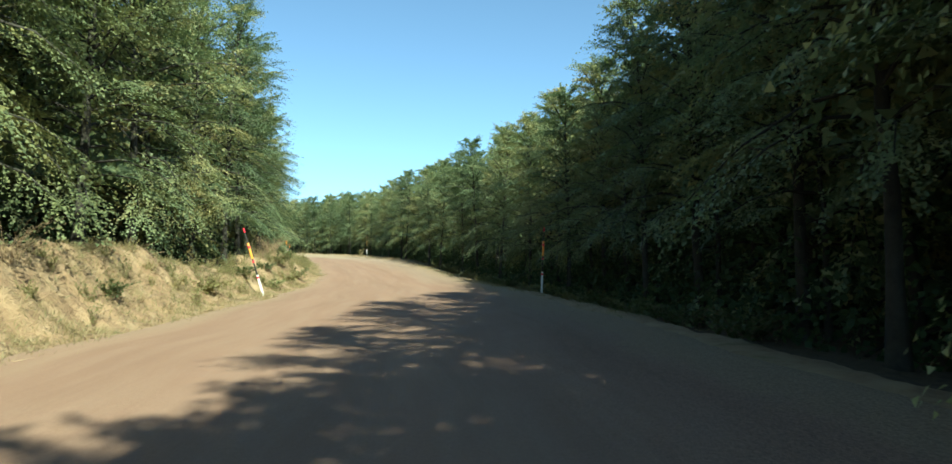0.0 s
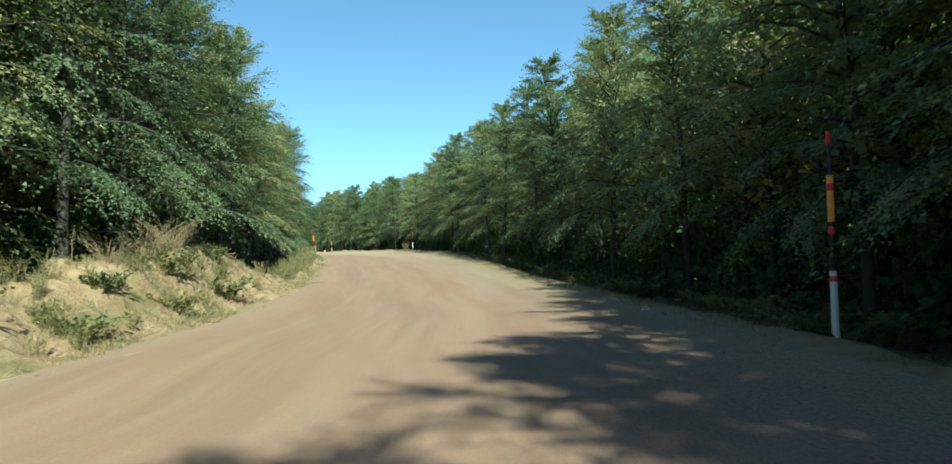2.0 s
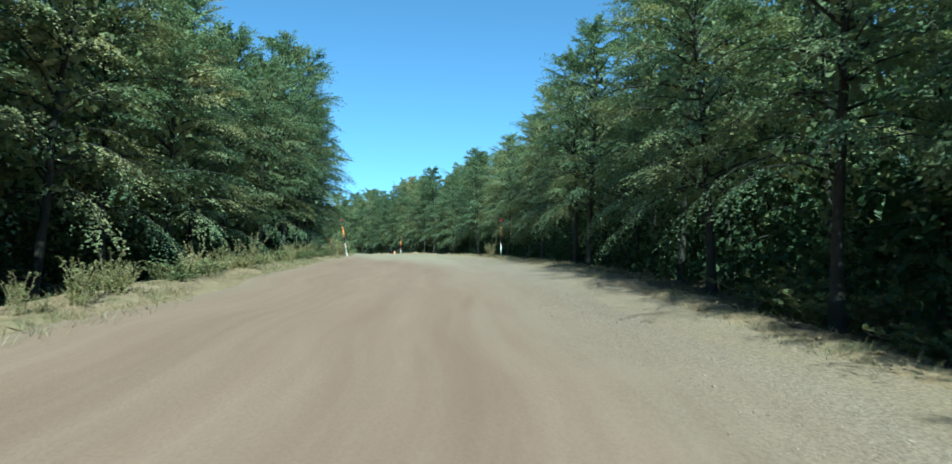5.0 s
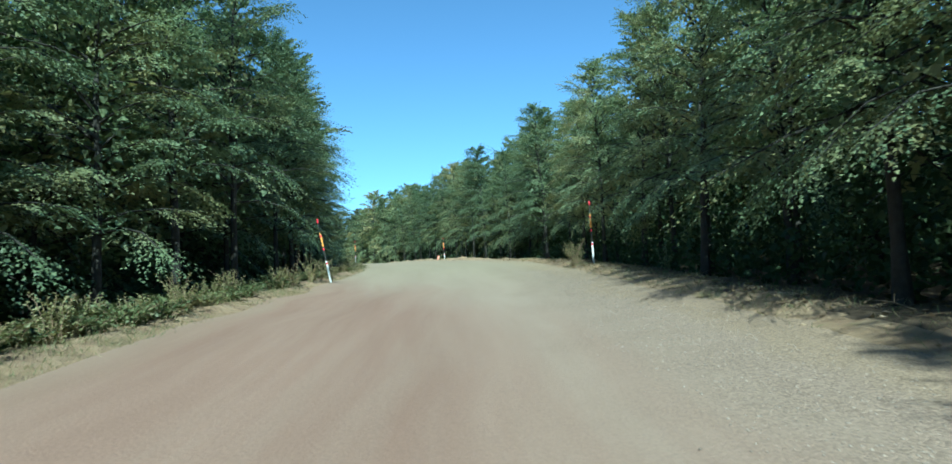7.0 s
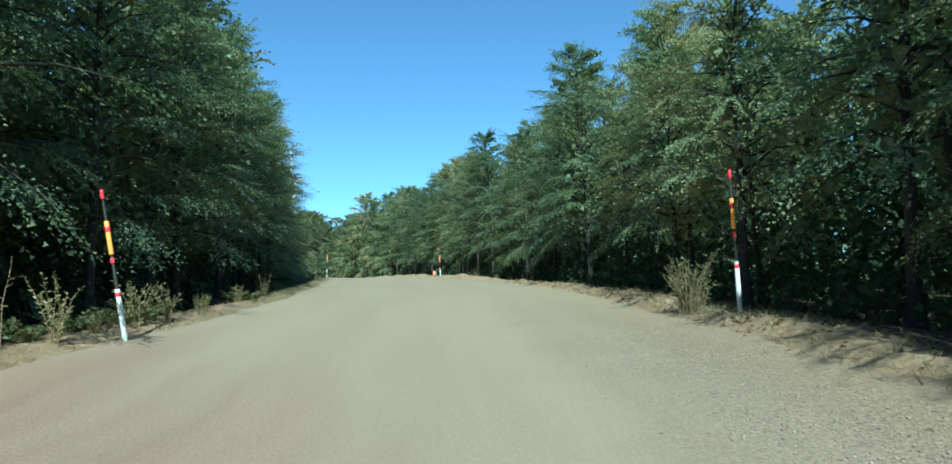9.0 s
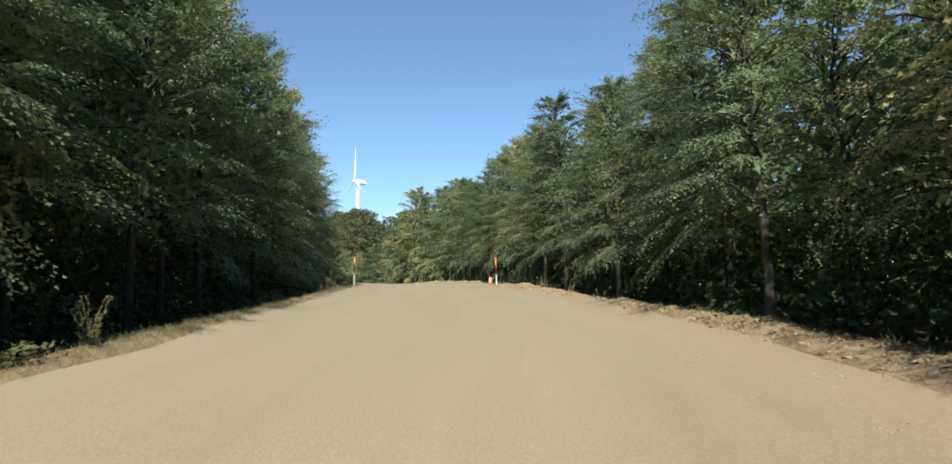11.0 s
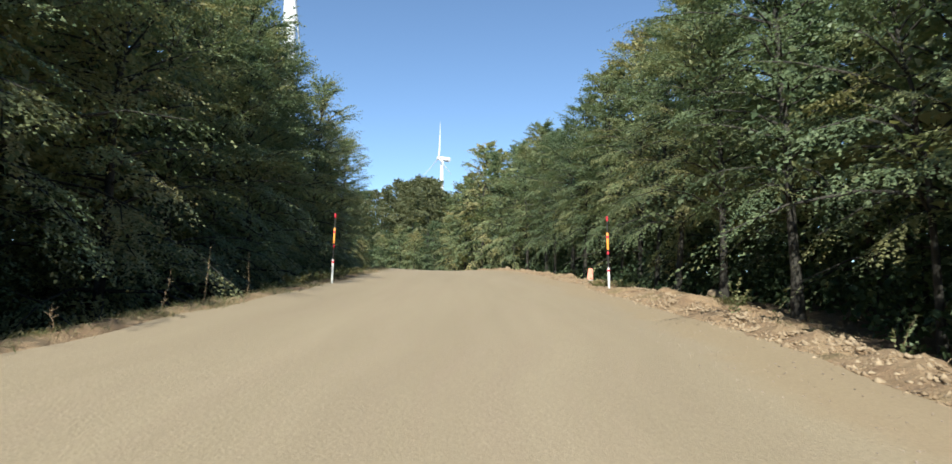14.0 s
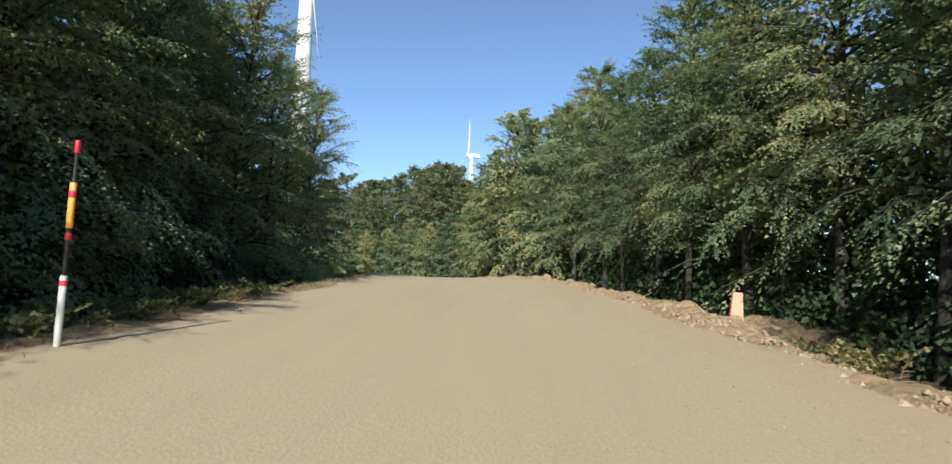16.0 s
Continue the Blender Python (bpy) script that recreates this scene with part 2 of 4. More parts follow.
def vnoise(x, y, seed=0):
    """Smooth value noise in -1 to 1."""
    xi, yi = np.floor(x).astype(np.int64), np.floor(y).astype(np.int64)
    fx, fy = x - xi, y - yi
    fx, fy = fx * fx * (3 - 2 * fx), fy * fy * (3 - 2 * fy)

    def h(a, b):
        n = (a * 374761393 + b * 668265263 + seed * 144665) & 0x7FFFFFFF
        n = ((n ^ (n >> 13)) * 1274126177) & 0x7FFFFFFF
        return ((n ^ (n >> 16)) & 0xFFFF) / 32767.5 - 1

    return (h(xi, yi) * (1 - fx) + h(xi + 1, yi) * fx) * (1 - fy) + (h(xi, yi + 1) * (1 - fx) + h(xi + 1, yi + 1) * fx) * fy


def run_of(x, y):
    """Station s and sideways distance u (to the right) of places in plan."""
    x, y = np.atleast_1d(np.asarray(x, float)), np.atleast_1d(np.asarray(y, float))
    s, u, z = np.empty(len(x)), np.empty(len(x)), np.empty(len(x))
    for c in range(0, len(x), 8000):
        q = slice(c, c + 8000)
        dx, dy = x[q, None] - TRACK[None, :, 0], y[q, None] - TRACK[None, :, 1]
        i = np.argmin(dx * dx + dy * dy, axis=1)
        r = np.arange(len(i))
        ax, ay = dx[r, i], dy[r, i]
        along = ax * DIR[i, 0] + ay * DIR[i, 1]
        s[q] = RUN[i] + np.clip(along, -1, 1)
        u[q] = ax * DIR[i, 1] - ay * DIR[i, 0]
        far = np.hypot(ax, ay)
        u[q] = np.where(far > np.abs(u[q]) + 2, np.sign(u[q]) * far, u[q])
    return s, u


def step(a, b, v):
    k = np.clip((v - a) / (b - a), 0, 1)
    return k * k * (3 - 2 * k)


def edges(s):
    """Sideways places of the road's left and right edge."""
    left = np.interp(s, [-20, 10, 28, 45, 60, 80, 100, 125, 140, 160], [-6.6, -6.5, -5.9, -5.0, -5.0, -5.7, -5.7, -5.6, -5.1, -4.6])
    right = np.interp(s, [-20, 25, 40, 55, 75, 100, 140, 160], [4.4, 4.3, 4.0, 3.9, 3.8, 4.0, 3.7, 3.9])
    return left, right


def track_z(s):
    return np.interp(s, RUN, TRACK[:, 2])


def cross_rise(s, u):
    """Height of the road's dish over the wheel track; hardly any on the lower stretch."""
    left, right = edges(s)
    mid, half = (left + right) / 2, (right - left) / 2
    amp = np.where(u < mid, np.interp(s, [32, 55], [0.02, 0.14]), np.interp(s, [50, 75], [0.03, 0.14]))
    return amp * np.minimum(np.abs((u - mid) / half), 1.1) ** 2


def ground_z(s, u, x, y):
    left, right = edges(s)
    z = track_z(s) + cross_rise(s, u)
    rough = vnoise(x * 0.9, y * 0.9, 3) * 0.6 + vnoise(x * 2.3, y * 2.3, 4) * 0.3 + vnoise(x * 5, y * 5, 5) * 0.15
    dl, dr = left - u, u - right
    # left: an earth bank on the first stretch, a low lip and then a fall further up
    high = np.interp(s, [-30, 8, 20, 25.5, 31, 37.5, 40.5, 43, 46, 58, 70], [1.6, 1.55, 1.65, 0.95, 0.95, 1.65, 1.65, 1.05, 0.1, 0.08, 0.06])
    bank = high * step(0.3, np.interp(s, [20, 36, 42, 47], [2.4, 2.0, 1.9, 0.5]), dl) + np.interp(s, [36, 44], [0.05, 0.0]) * np.clip(dl - 2.4, 0, 12) - np.interp(s, [20, 26, 34, 44], [0, 0.6, 0.9, 0]) * step(2.6, 5.0, dl)
    brink = np.interp(s, [46, 52, 94, 104], [0.5, 1.4, 1.5, 0.3])
    fall = np.interp(s, [42, 50, 75], [0.0, 0.5, 1.0]) * 2.7 * step(brink, brink + 2.4, dl)
    z = z + np.where(dl > -0.3, bank - fall + (rough + 0.3 * vnoise(s * 0.8, dl * 0.4, 6)) * np.interp(s, [40, 60], [0.27, 0.03]) * step(-0.3, 0.7, dl), 0)
    # right: a flat verge, then a berm of pushed soil on the upper stretch
    berm = np.interp(s, [-20, 60, 95, 110, 170], [0.1, 0.12, 0.17, 0.2, 0.22])
    tilt = np.interp(s, [-30, 50, 74, 100, 122, 128, 131, 137, 139, 145, 146, 148, 149.5], [0.42, 0.36, 0.08, 0.16, 0.75, 0.75, 0.27, 0.27, 0.75, 0.75, 0.38, 0.38, 0.75]) * step(0.1, np.interp(s, [60, 75], [1.7, 2.0]), dr)
    z = z + np.where(dr > -0.4, berm * (step(0, 1.1, dr) - 0.8 * step(1.4, 3.6, dr)) - tilt + rough * np.interp(s, [100, 124], [0.08, 0.2]) * step(-0.4, 0.8, dr) + 0.02 * np.clip(dr - 5, 0, 40), 0)
    inside = np.minimum(-dl, -dr)
    z = z - 0.12 * step(-0.2, 0.7, inside + rough * np.interp(s, [45, 65], [0.5, 0.12]))
    return z


HILL = (-423.0, 694.0, 58.0)


def terrain(x, y):
    """Ground height of places in plan, with the wooded hill far off."""
    s, u = run_of(x, y)
    z = ground_z(s, u, x, y)
    away = np.maximum(np.maximum(-92 - x, x - 26), np.maximum(-30 - y, y - 190))
    k = step(60, 900, away)
    z = np.where(away > 0, z * (1 - k) + 6 * k, z)
    rise = 6.0 * np.exp(-((x + 110) ** 2 + (y - 210) ** 2) / 38.0**2) * step(7, 26, np.abs(u))
    return z + rise + HILL[2] * np.exp(-((x - HILL[0]) ** 2 + (y - HILL[1]) ** 2) / 170.0**2) * step(0, 150, away)


def height(x, y):
    return float(terrain(np.array([float(x)]), np.array([float(y)]))[0])


def at(s, u):
    """Plan place of station s, sideways u."""
    i = int(np.argmin(np.abs(RUN - s)))
    k = s - RUN[i]
    return TRACK[i, 0] + DIR[i, 0] * k + DIR[i, 1] * u, TRACK[i, 1] + DIR[i, 1] * k - DIR[i, 0] * u


def heading(s):
    i = int(np.argmin(np.abs(RUN - s)))
    return math.degrees(math.atan2(-DIR[i, 0], DIR[i, 1]))


# ---- mesh helpers ----
def mesh_from(name, verts, faces, mats, smooth=False, index=None):
    me = bpy.data.meshes.new(name)
    verts = np.asarray(verts, np.float32)
    faces = np.asarray(faces, np.int32)
    n, k = faces.shape
    me.vertices.add(len(verts))
    me.vertices.foreach_set("co", verts.ravel())
    me.loops.add(n * k)
    me.loops.foreach_set("vertex_index", faces.ravel())
    me.polygons.add(n)
    me.polygons.foreach_set("loop_start", np.arange(0, n * k, k, dtype=np.int32))
    if smooth:
        me.polygons.foreach_set("use_smooth", np.ones(n, bool))
    for m in mats:
        me.materials.append(m)
    if index is not None:
        me.polygons.foreach_set("material_index", np.asarray(index, np.int32))
    me.update(calc_edges=True)
    return me


def part(name, data, parent, label="", m=None):
    ob = new(name, data)
    ob.parent = parent
    if m is not None:
        ob.matrix_basis = m
    return tagged(ob, label)


def grid_faces(rows, cols):
    a = np.arange(rows * cols).reshape(rows, cols)
    return np.stack([a[:-1, :-1], a[:-1, 1:], a[1:, 1:], a[1:, :-1]], -1).reshape(-1, 4)


def tube(points, radii, sides=6, squash=1.0):
    """Vertices and faces of a tapered tube along points."""
    points = np.asarray(points, float)
    t = np.gradient(points, axis=0)
    t /= np.linalg.norm(t, axis=1)[:, None] + 1e-9
    ref = np.array([0.0, 0.0, 1.0]) if abs(t[0][2]) < 0.9 else np.array([1.0, 0.0, 0.0])
    a = np.cross(t, ref)
    a /= np.linalg.norm(a, axis=1)[:, None] + 1e-9
    b = np.cross(t, a)
    ang = np.linspace(0, 2 * math.pi, sides, endpoint=False)
    v = points[:, None] + np.asarray(radii)[:, None, None] * (np.cos(ang)[None, :, None] * a[:, None] + squash * np.sin(ang)[None, :, None] * b[:, None])
    n = len(points)
    i = np.arange(n * sides).reshape(n, sides)
    j = np.roll(i, -1, axis=1)
    f = np.stack([i[:-1], j[:-1], j[1:], i[1:]], -1).reshape(-1, 4)
    return v.reshape(-1, 3), f


class Soup:
    """Collects vertices and four-sided faces."""

    def __init__(self):
        self.v, self.f, self.n = [], [], 0

    def add(self, v, f):
        self.v.append(np.asarray(v, float))
        self.f.append(np.asarray(f) + self.n)
        self.n += len(v)

    def mesh(self, name, mat, smooth=False):
        return mesh_from(name, np.concatenate(self.v), np.concatenate(self.f), [mat], smooth)


# ---- ground, one sheet to the horizon ----
def spread(fine, low, high, out, grow=1.22):
    mid = np.arange(low, high + fine / 2, fine)
    tail, d, q = [], fine, 0.0
    while q < out:
        d *= grow
        q += d
        tail.append(q)
    tail = np.array(tail)
    return np.concatenate([low - tail[::-1], mid, high + tail])


gx, gy = spread(0.6, -92, 26, 2600), spread(0.6, -30, 190, 2600)
gx = np.concatenate([gx[gx < -15], np.arange(-15, -4, 0.32), gx[gx > -4]])
gy = np.concatenate([gy[gy < 4], np.arange(4, 46, 0.32), gy[gy > 46]])
X, Y = np.meshgrid(gx, gy)
S, U = run_of(X.ravel(), Y.ravel())
Z = terrain(X.ravel(), Y.ravel())
verts = np.stack([X.ravel(), Y.ravel(), Z], -1)
gf = grid_faces(*X.shape)
l, r = edges(S)


def is_litter(s, u, x, y):
    """Where the bare verge gives way to the forest floor."""
    l, r = edges(s)
    fray = 0.3 * vnoise(x * 1.1, y * 1.1, 14) + 0.2 * vnoise(x * 3.1, y * 3.1, 15)
    # follows the shade's edge: the dark litter colour partly stands for shade
    return (l - u > np.interp(s, [40, 46, 52, 92, 104], [2.7, 1.5, 1.7, 1.7, 0.5]) + fray * np.interp(s, [46, 80], [1.0, 0.5])) | (u - r > np.interp(s, [20, 60, 75, 110, 127, 130, 137, 138.5, 145, 146, 148, 149], [1.0, 0.8, 0.7, 0.9, 1.05, 2.6, 3.2, 1.05, 1.05, 2.1, 2.1, 1.05]) + fray)


VERGE_OUT, VERGE_IN = 3.4, 0.7
beside = np.minimum(l - U, VERGE_OUT - 0.5 - (l - U)) > 0.4
beside |= np.minimum(U - r, VERGE_OUT - 0.5 - (U - r)) > 0.4
verts[:, 2] -= np.where(beside & (S > -18) & (S < 178), 0.22, 0.0)
ground = new("ground", mesh_from("ground", verts, gf, [EARTH, LITTER], True, is_litter(S, U, X.ravel(), Y.ravel())[gf[:, 0]].astype(int)))
tagged(ground, "bare earth verge and forest floor with dry litter", "ground", kind="structure")


def build_verge(side, name, label):
    """A finely shaped strip of verge along one edge of the road."""
    ss = np.arange(-20, 180, 0.14)
    off = np.concatenate([np.arange(-VERGE_IN, 2.4, 0.12), np.arange(2.4, VERGE_OUT, 0.22)])
    i = np.clip(np.searchsorted(RUN, ss), 0, len(RUN) - 1)
    back = (ss - RUN[i])[:, None]
    l, r = edges(ss)
    u = (l[:, None] - off[None]) if side < 0 else (r[:, None] + off[None])
    x = TRACK[i, 0][:, None] + DIR[i, 0][:, None] * back + DIR[i, 1][:, None] * u
    y = TRACK[i, 1][:, None] + DIR[i, 1][:, None] * back - DIR[i, 0][:, None] * u
    sg = np.broadcast_to(ss[:, None], u.shape).ravel()
    x, y, u = x.ravel(), y.ravel(), u.ravel()
    o = np.broadcast_to(off[None], (len(ss), len(off))).ravel()
    grit = np.interp(sg, [42, 50], [2.3, 0.8]) if side < 0 else np.interp(sg, [105, 124], [0.7, 2.2])
    z = terrain(x, y) + grit * (0.035 * vnoise(x * 3.7, y * 3.7, 16) + 0.024 * np.abs(vnoise(x * 6.1, y * 6.1, 17)) + 0.012 * vnoise(x * 13.0, y * 13.0, 18)) * step(-0.4, 0.5, o)
    z -= 0.3 * (1 - step(0, 0.6, VERGE_OUT - o))
    f = grid_faces(len(ss), len(off))
    if side < 0:
        f = f[:, ::-1]
    ob = new(name, mesh_from(name, np.stack([x, y, z], -1), f, [EARTH, LITTER], True, is_litter(sg, u, x, y)[f[:, 0]].astype(int)))
    return tagged(ob, label, "verge", kind="structure")


build_verge(-1, "verge_left", "grassy bare earth verge along the dirt road")
build_verge(1, "verge_right", "stony bare earth verge under the forest edge")


def build_road():
    ss = np.arange(-60, 215, 0.5)
    k = np.linspace(0, 1, 33)
    pts = np.empty((len(ss), len(k), 3))
    for i, s in enumerate(ss):
        l, r = edges(s)
        ll = l - 0.55 + 0.35 * float(vnoise(np.array([s * 0.35]), np.array([1.5]), 7)[0])
        rr = r + 0.75 + 0.5 * float(vnoise(np.array([s * 0.3]), np.array([9.5]), 8)[0])
        u = ll + (rr - ll) * k
        x, y = at(s, 0)
        q = int(np.argmin(np.abs(RUN - s)))
        pts[i, :, 0], pts[i, :, 1] = x + DIR[q, 1] * u, y - DIR[q, 0] * u
        z = track_z(s) + cross_rise(s, u)
        rut = -0.035 * (np.exp(-((u + 0.85) / 0.3) ** 2) + np.exp(-((u - 0.85) / 0.3) ** 2) + 0.7 * np.exp(-((u + 3.0) / 0.35) ** 2))
        edge = np.minimum(u - ll, rr - u)
        wob = vnoise(u * 0.9, np.full(len(u), s * 0.12), 11) * 0.008 + vnoise(pts[i, :, 0] * 2.1, pts[i, :, 1] * 2.1, 12) * 0.0025
        pts[i, :, 2] = z + rut + wob - 0.2 * (1 - step(0, 0.55, edge))
    faces = grid_faces(len(ss), len(k))
    me = mesh_from("road", pts.reshape(-1, 3), faces, [ROAD], True)
    uv = np.stack([np.broadcast_to(k * 11, (len(ss), len(k))), np.broadcast_to(ss[:, None] * 0.07, (len(ss), len(k)))], -1).reshape(-1, 2)
    me.uv_layers.new(name="lane").data.foreach_set("uv", uv[faces.ravel()].astype(np.float32).ravel())
    ob = new("road", me)
    return tagged(ob, "unpaved dirt road of packed reddish and tan earth", "road", kind="structure")


build_road()


# ---- trees ----
def leaf_quads(base, along, side, size, rng, broad=0.33, curl=0.18):
    """Four-cornered folded leaves: base, two shoulders, tip."""
    n = len(base)
    up = np.cross(along, side)
    size = size[:, None]
    fold = rng.uniform(0.0, curl, (n, 1))
    v = np.stack([base, base + size * (0.5 * along + broad * side + fold * up), base + size * (along - 0.5 * fold * up), base + size * (0.5 * along - broad * side + fold * up)], 1)
    f = np.arange(n * 4).reshape(n, 4)
    return v.reshape(-1, 3), f


def leaf_points(base, along, side, size, rng, broad=0.42):
    """Small pointed leaves of a crown, each bent a little to one side."""
    n = len(base)
    size = size[:, None]
    side = side * rng.choice((-1.0, 1.0), (n, 1))
    w = broad * rng.uniform(0.75, 1.2, (n, 1))
    v = np.stack([base + size * (0.08 * along - 0.7 * w * side), base + size * (rng.uniform(0.3, 0.6, (n, 1)) * along + w * side), base + size * (along - 0.25 * w * side)], 1)
    return v.reshape(-1, 3), np.arange(len(base) * 3).reshape(-1, 3)


def unit(v):
    return v / (np.linalg.norm(v, axis=-1, keepdims=True) + 1e-9)


def beech(seed, tall, wide, limbs, twigs, leaves, leaf_size, low=0.14, core=14, thin=0.3, top_heavy=0.0, coarse=1.3):
    """Trunk mesh and crown leaves of one beech of the forest edge: full, fine sprays on its open side (+x), sparser and coarser behind.
    top_heavy thins the low limbs of trees that stand behind others."""
    rng = np.random.default_rng(seed)
    hs = np.linspace(0, 1, 11)
    lean = rng.normal(0, 0.25, 2)
    wig = rng.normal(0, 0.10, (11, 2)).cumsum(0) * hs[:, None]
    axis = np.stack([lean[0] * hs + wig[:, 0], lean[1] * hs + wig[:, 1], hs * tall], -1)
    rad = 0.0098 * tall * (1 - hs) ** 0.8 + 0.012
    rad[0] *= 1.45
    trunk = Soup()
    trunk.add(*tube(axis, rad, 9))
    B, A, D, size = [], [], [], []
    k = np.linspace(0, 1, 4)
    for i in range(limbs):
        f = low + (0.985 - low) * ((i + rng.uniform(0, 1)) / limbs) ** 0.92
        az = i * 2.39996 + rng.normal(0, 0.35)
        front = float(step(0.15, 0.55, 0.5 + 0.5 * math.cos(az)))
        full = (thin + (1 - thin) * front) * (1 - top_heavy * float(step(0.65, 0.3, f)) if top_heavy else 1)
        ls = leaf_size * (1.0 + coarse * 1.25 * (1 - front))
        prof = max(0.0, 1 - ((f - 0.26) / 0.74) ** 3.4) ** 0.65 if f > 0.26 else 1.1 - 0.35 * f
        reach = wide * prof * (rng.uniform(0.72, 1.05) if rng.uniform() < 0.85 else rng.uniform(1.1, 1.35)) + 0.25
        el = radians(15 + 47 * f**1.25 + rng.normal(0, 10))
        droop = (0.6 - 0.4 * f) * rng.uniform(0.6, 1.4)
        root = np.array([np.interp(f, hs, axis[:, 0]), np.interp(f, hs, axis[:, 1]), f * tall])
        bend = rng.normal(0, 0.12)
        flat = np.array([math.cos(az), math.sin(az), 0])
        cross = np.array([-math.sin(az), math.cos(az), 0])
        curve = root + reach * (k[:, None] * math.cos(el) * flat + (k**2)[:, None] * bend * cross)
        curve[:, 2] += reach * (k * math.sin(el) - droop * k**2)
        trunk.add(*tube(curve, (0.012 + 0.011 * reach) * (1 - 0.85 * k) + 0.003, 3))
        m = core
        e = rng.uniform(0.05, 0.42, m)
        B.append(np.stack([np.interp(e, k, curve[:, c]) for c in range(3)], -1) + rng.normal(0, 0.16, (m, 3)))
        A.append(unit(flat * 0.5 + rng.normal(0, 1, (m, 3))))
        D.append(unit(np.cross(rng.normal(0, 0.7, (m, 3)) + (0, 0, 0.7), A[-1])))
        size.append(np.full(m, leaf_size + 0.08 + 0.08 * coarse))
        # flat sprays: twigs to both sides of the limb, leaves alternating along each twig, all lying in one tilted sheet
        n = max(2, int(round(twigs * full)))
        q = 0.18 + 0.82 * ((np.arange(n) + rng.uniform(0, 1, n)) / n) ** 0.6
        start_ = np.stack([np.interp(q, k, curve[:, c]) for c in range(3)], -1)
        way = unit(np.stack([np.interp(np.minimum(q + 0.1, 1), k, curve[:, c]) - np.interp(q - 0.1, k, curve[:, c]) for c in range(3)], -1))
        turn = np.where(np.arange(n) % 2, 1, -1) * rng.uniform(0.55, 1.35, n) * (1.3 - q)
        flatside = unit(np.cross(way, (0, 0, 1)))
        td = way * np.cos(turn)[:, None] + flatside * np.sin(turn)[:, None]
        td[:, 2] += rng.normal(-0.34 + 0.3 * f, 0.12 + 0.1 * f, n)
        td = unit(td)
        tl = (0.35 + 0.3 * reach * (1.1 - 0.55 * q)) * rng.uniform(0.65, 1.35, n)
        m = max(3, int(round(leaves * (0.7 + 0.3 * front))))
        e = (np.arange(m)[None] + rng.uniform(0, 1, (n, m))) / m
        base = start_[:, None] + td[:, None] * (e * tl[:, None])[..., None] + rng.normal(0, 0.03, (n, m, 3)) * (1, 1, 0.6)
        base[..., 2] -= 0.22 * tl[:, None] * e**2
        s2 = np.where(np.arange(m) % 2, 1.0, -1.0)[None, :, None]
        tside = unit(np.cross(td, (0, 0, 1)))[:, None]
        la = unit(td[:, None] * 0.7 + tside * s2 * rng.uniform(0.3, 1.0, (n, m, 1)) + rng.normal(0, 0.2, (n, m, 3)) + np.array([0, 0, -0.25 + 0.2 * f]))
        sheet = unit(np.array([0, 0, 0.8]) + 0.6 * flat + rng.normal(0, 0.25, (n, 1, 3)))
        nrm = unit(sheet + rng.normal(0, 0.22 + 0.14 * f, (n, m, 3)))
        B.append(base.reshape(-1, 3))
        A.append(la.reshape(-1, 3))
        D.append(unit(np.cross(nrm, la)).reshape(-1, 3))
        size.append(np.full(n * m, ls))
    # upright shoots over the upper crown, so that the outline ends in feathery points
    n, m = limbs, max(5, leaves // 2 + 2)
    e = 1 - 0.5 * rng.uniform(0, 1, n) ** 1.3
    az = rng.uniform(0, 2 * math.pi, n)
    out = np.stack([np.cos(az), np.sin(az), np.zeros(n)], -1)
    foot = np.stack([np.interp(e, hs, axis[:, c]) for c in range(3)], -1) + out * (wide * 0.8 * np.maximum(1 - ((e - 0.26) / 0.74) ** 3.4, 0) ** 0.65 * rng.uniform(0.3, 1, n))[:, None]
    rise_ = unit(out * 0.35 + (0, 0, 1) + rng.normal(0, 0.15, (n, 3)))
    k2 = rng.uniform(0, 1, (n, m))
    B.append((foot[:, None] + rise_[:, None] * (k2 * rng.uniform(0.4, 0.95, (n, 1)))[..., None] + rng.normal(0, 0.04, (n, m, 3))).reshape(-1, 3))
    A.append(unit(np.repeat(rise_, m, 0) + rng.normal(0, 0.55, (n * m, 3))))
    D.append(unit(np.cross(rng.normal(0, 1, (n * m, 3)), A[-1])))
    size.append(np.full(n * m, leaf_size * 0.95))
    B, A, D, size = np.concatenate(B), np.concatenate(A), np.concatenate(D), np.concatenate(size)
    lv, lf = leaf_points(B, A, D, size * rng.uniform(0.65, 1.25, len(B)), rng)
    return trunk.mesh("trunk", BARK, True), (lv, lf)


def tree_thing(seed, tall, wide, limbs, twigs, leaves, leaf_size, mat, label, low=0.14, core=14, thin=0.3, top_heavy=0.0, coarse=1.3):
    tr, (lv, lf) = beech(seed, tall, wide, limbs, twigs, leaves, leaf_size, low, core, thin, top_heavy, coarse)
    root = new("beech_tree")
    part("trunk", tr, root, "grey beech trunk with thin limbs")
    part("crown", mesh_from("crown", lv, lf, [mat]), root, "layered green beech leaves")
    return tagged(root, label, "tree", "roadside beeches")


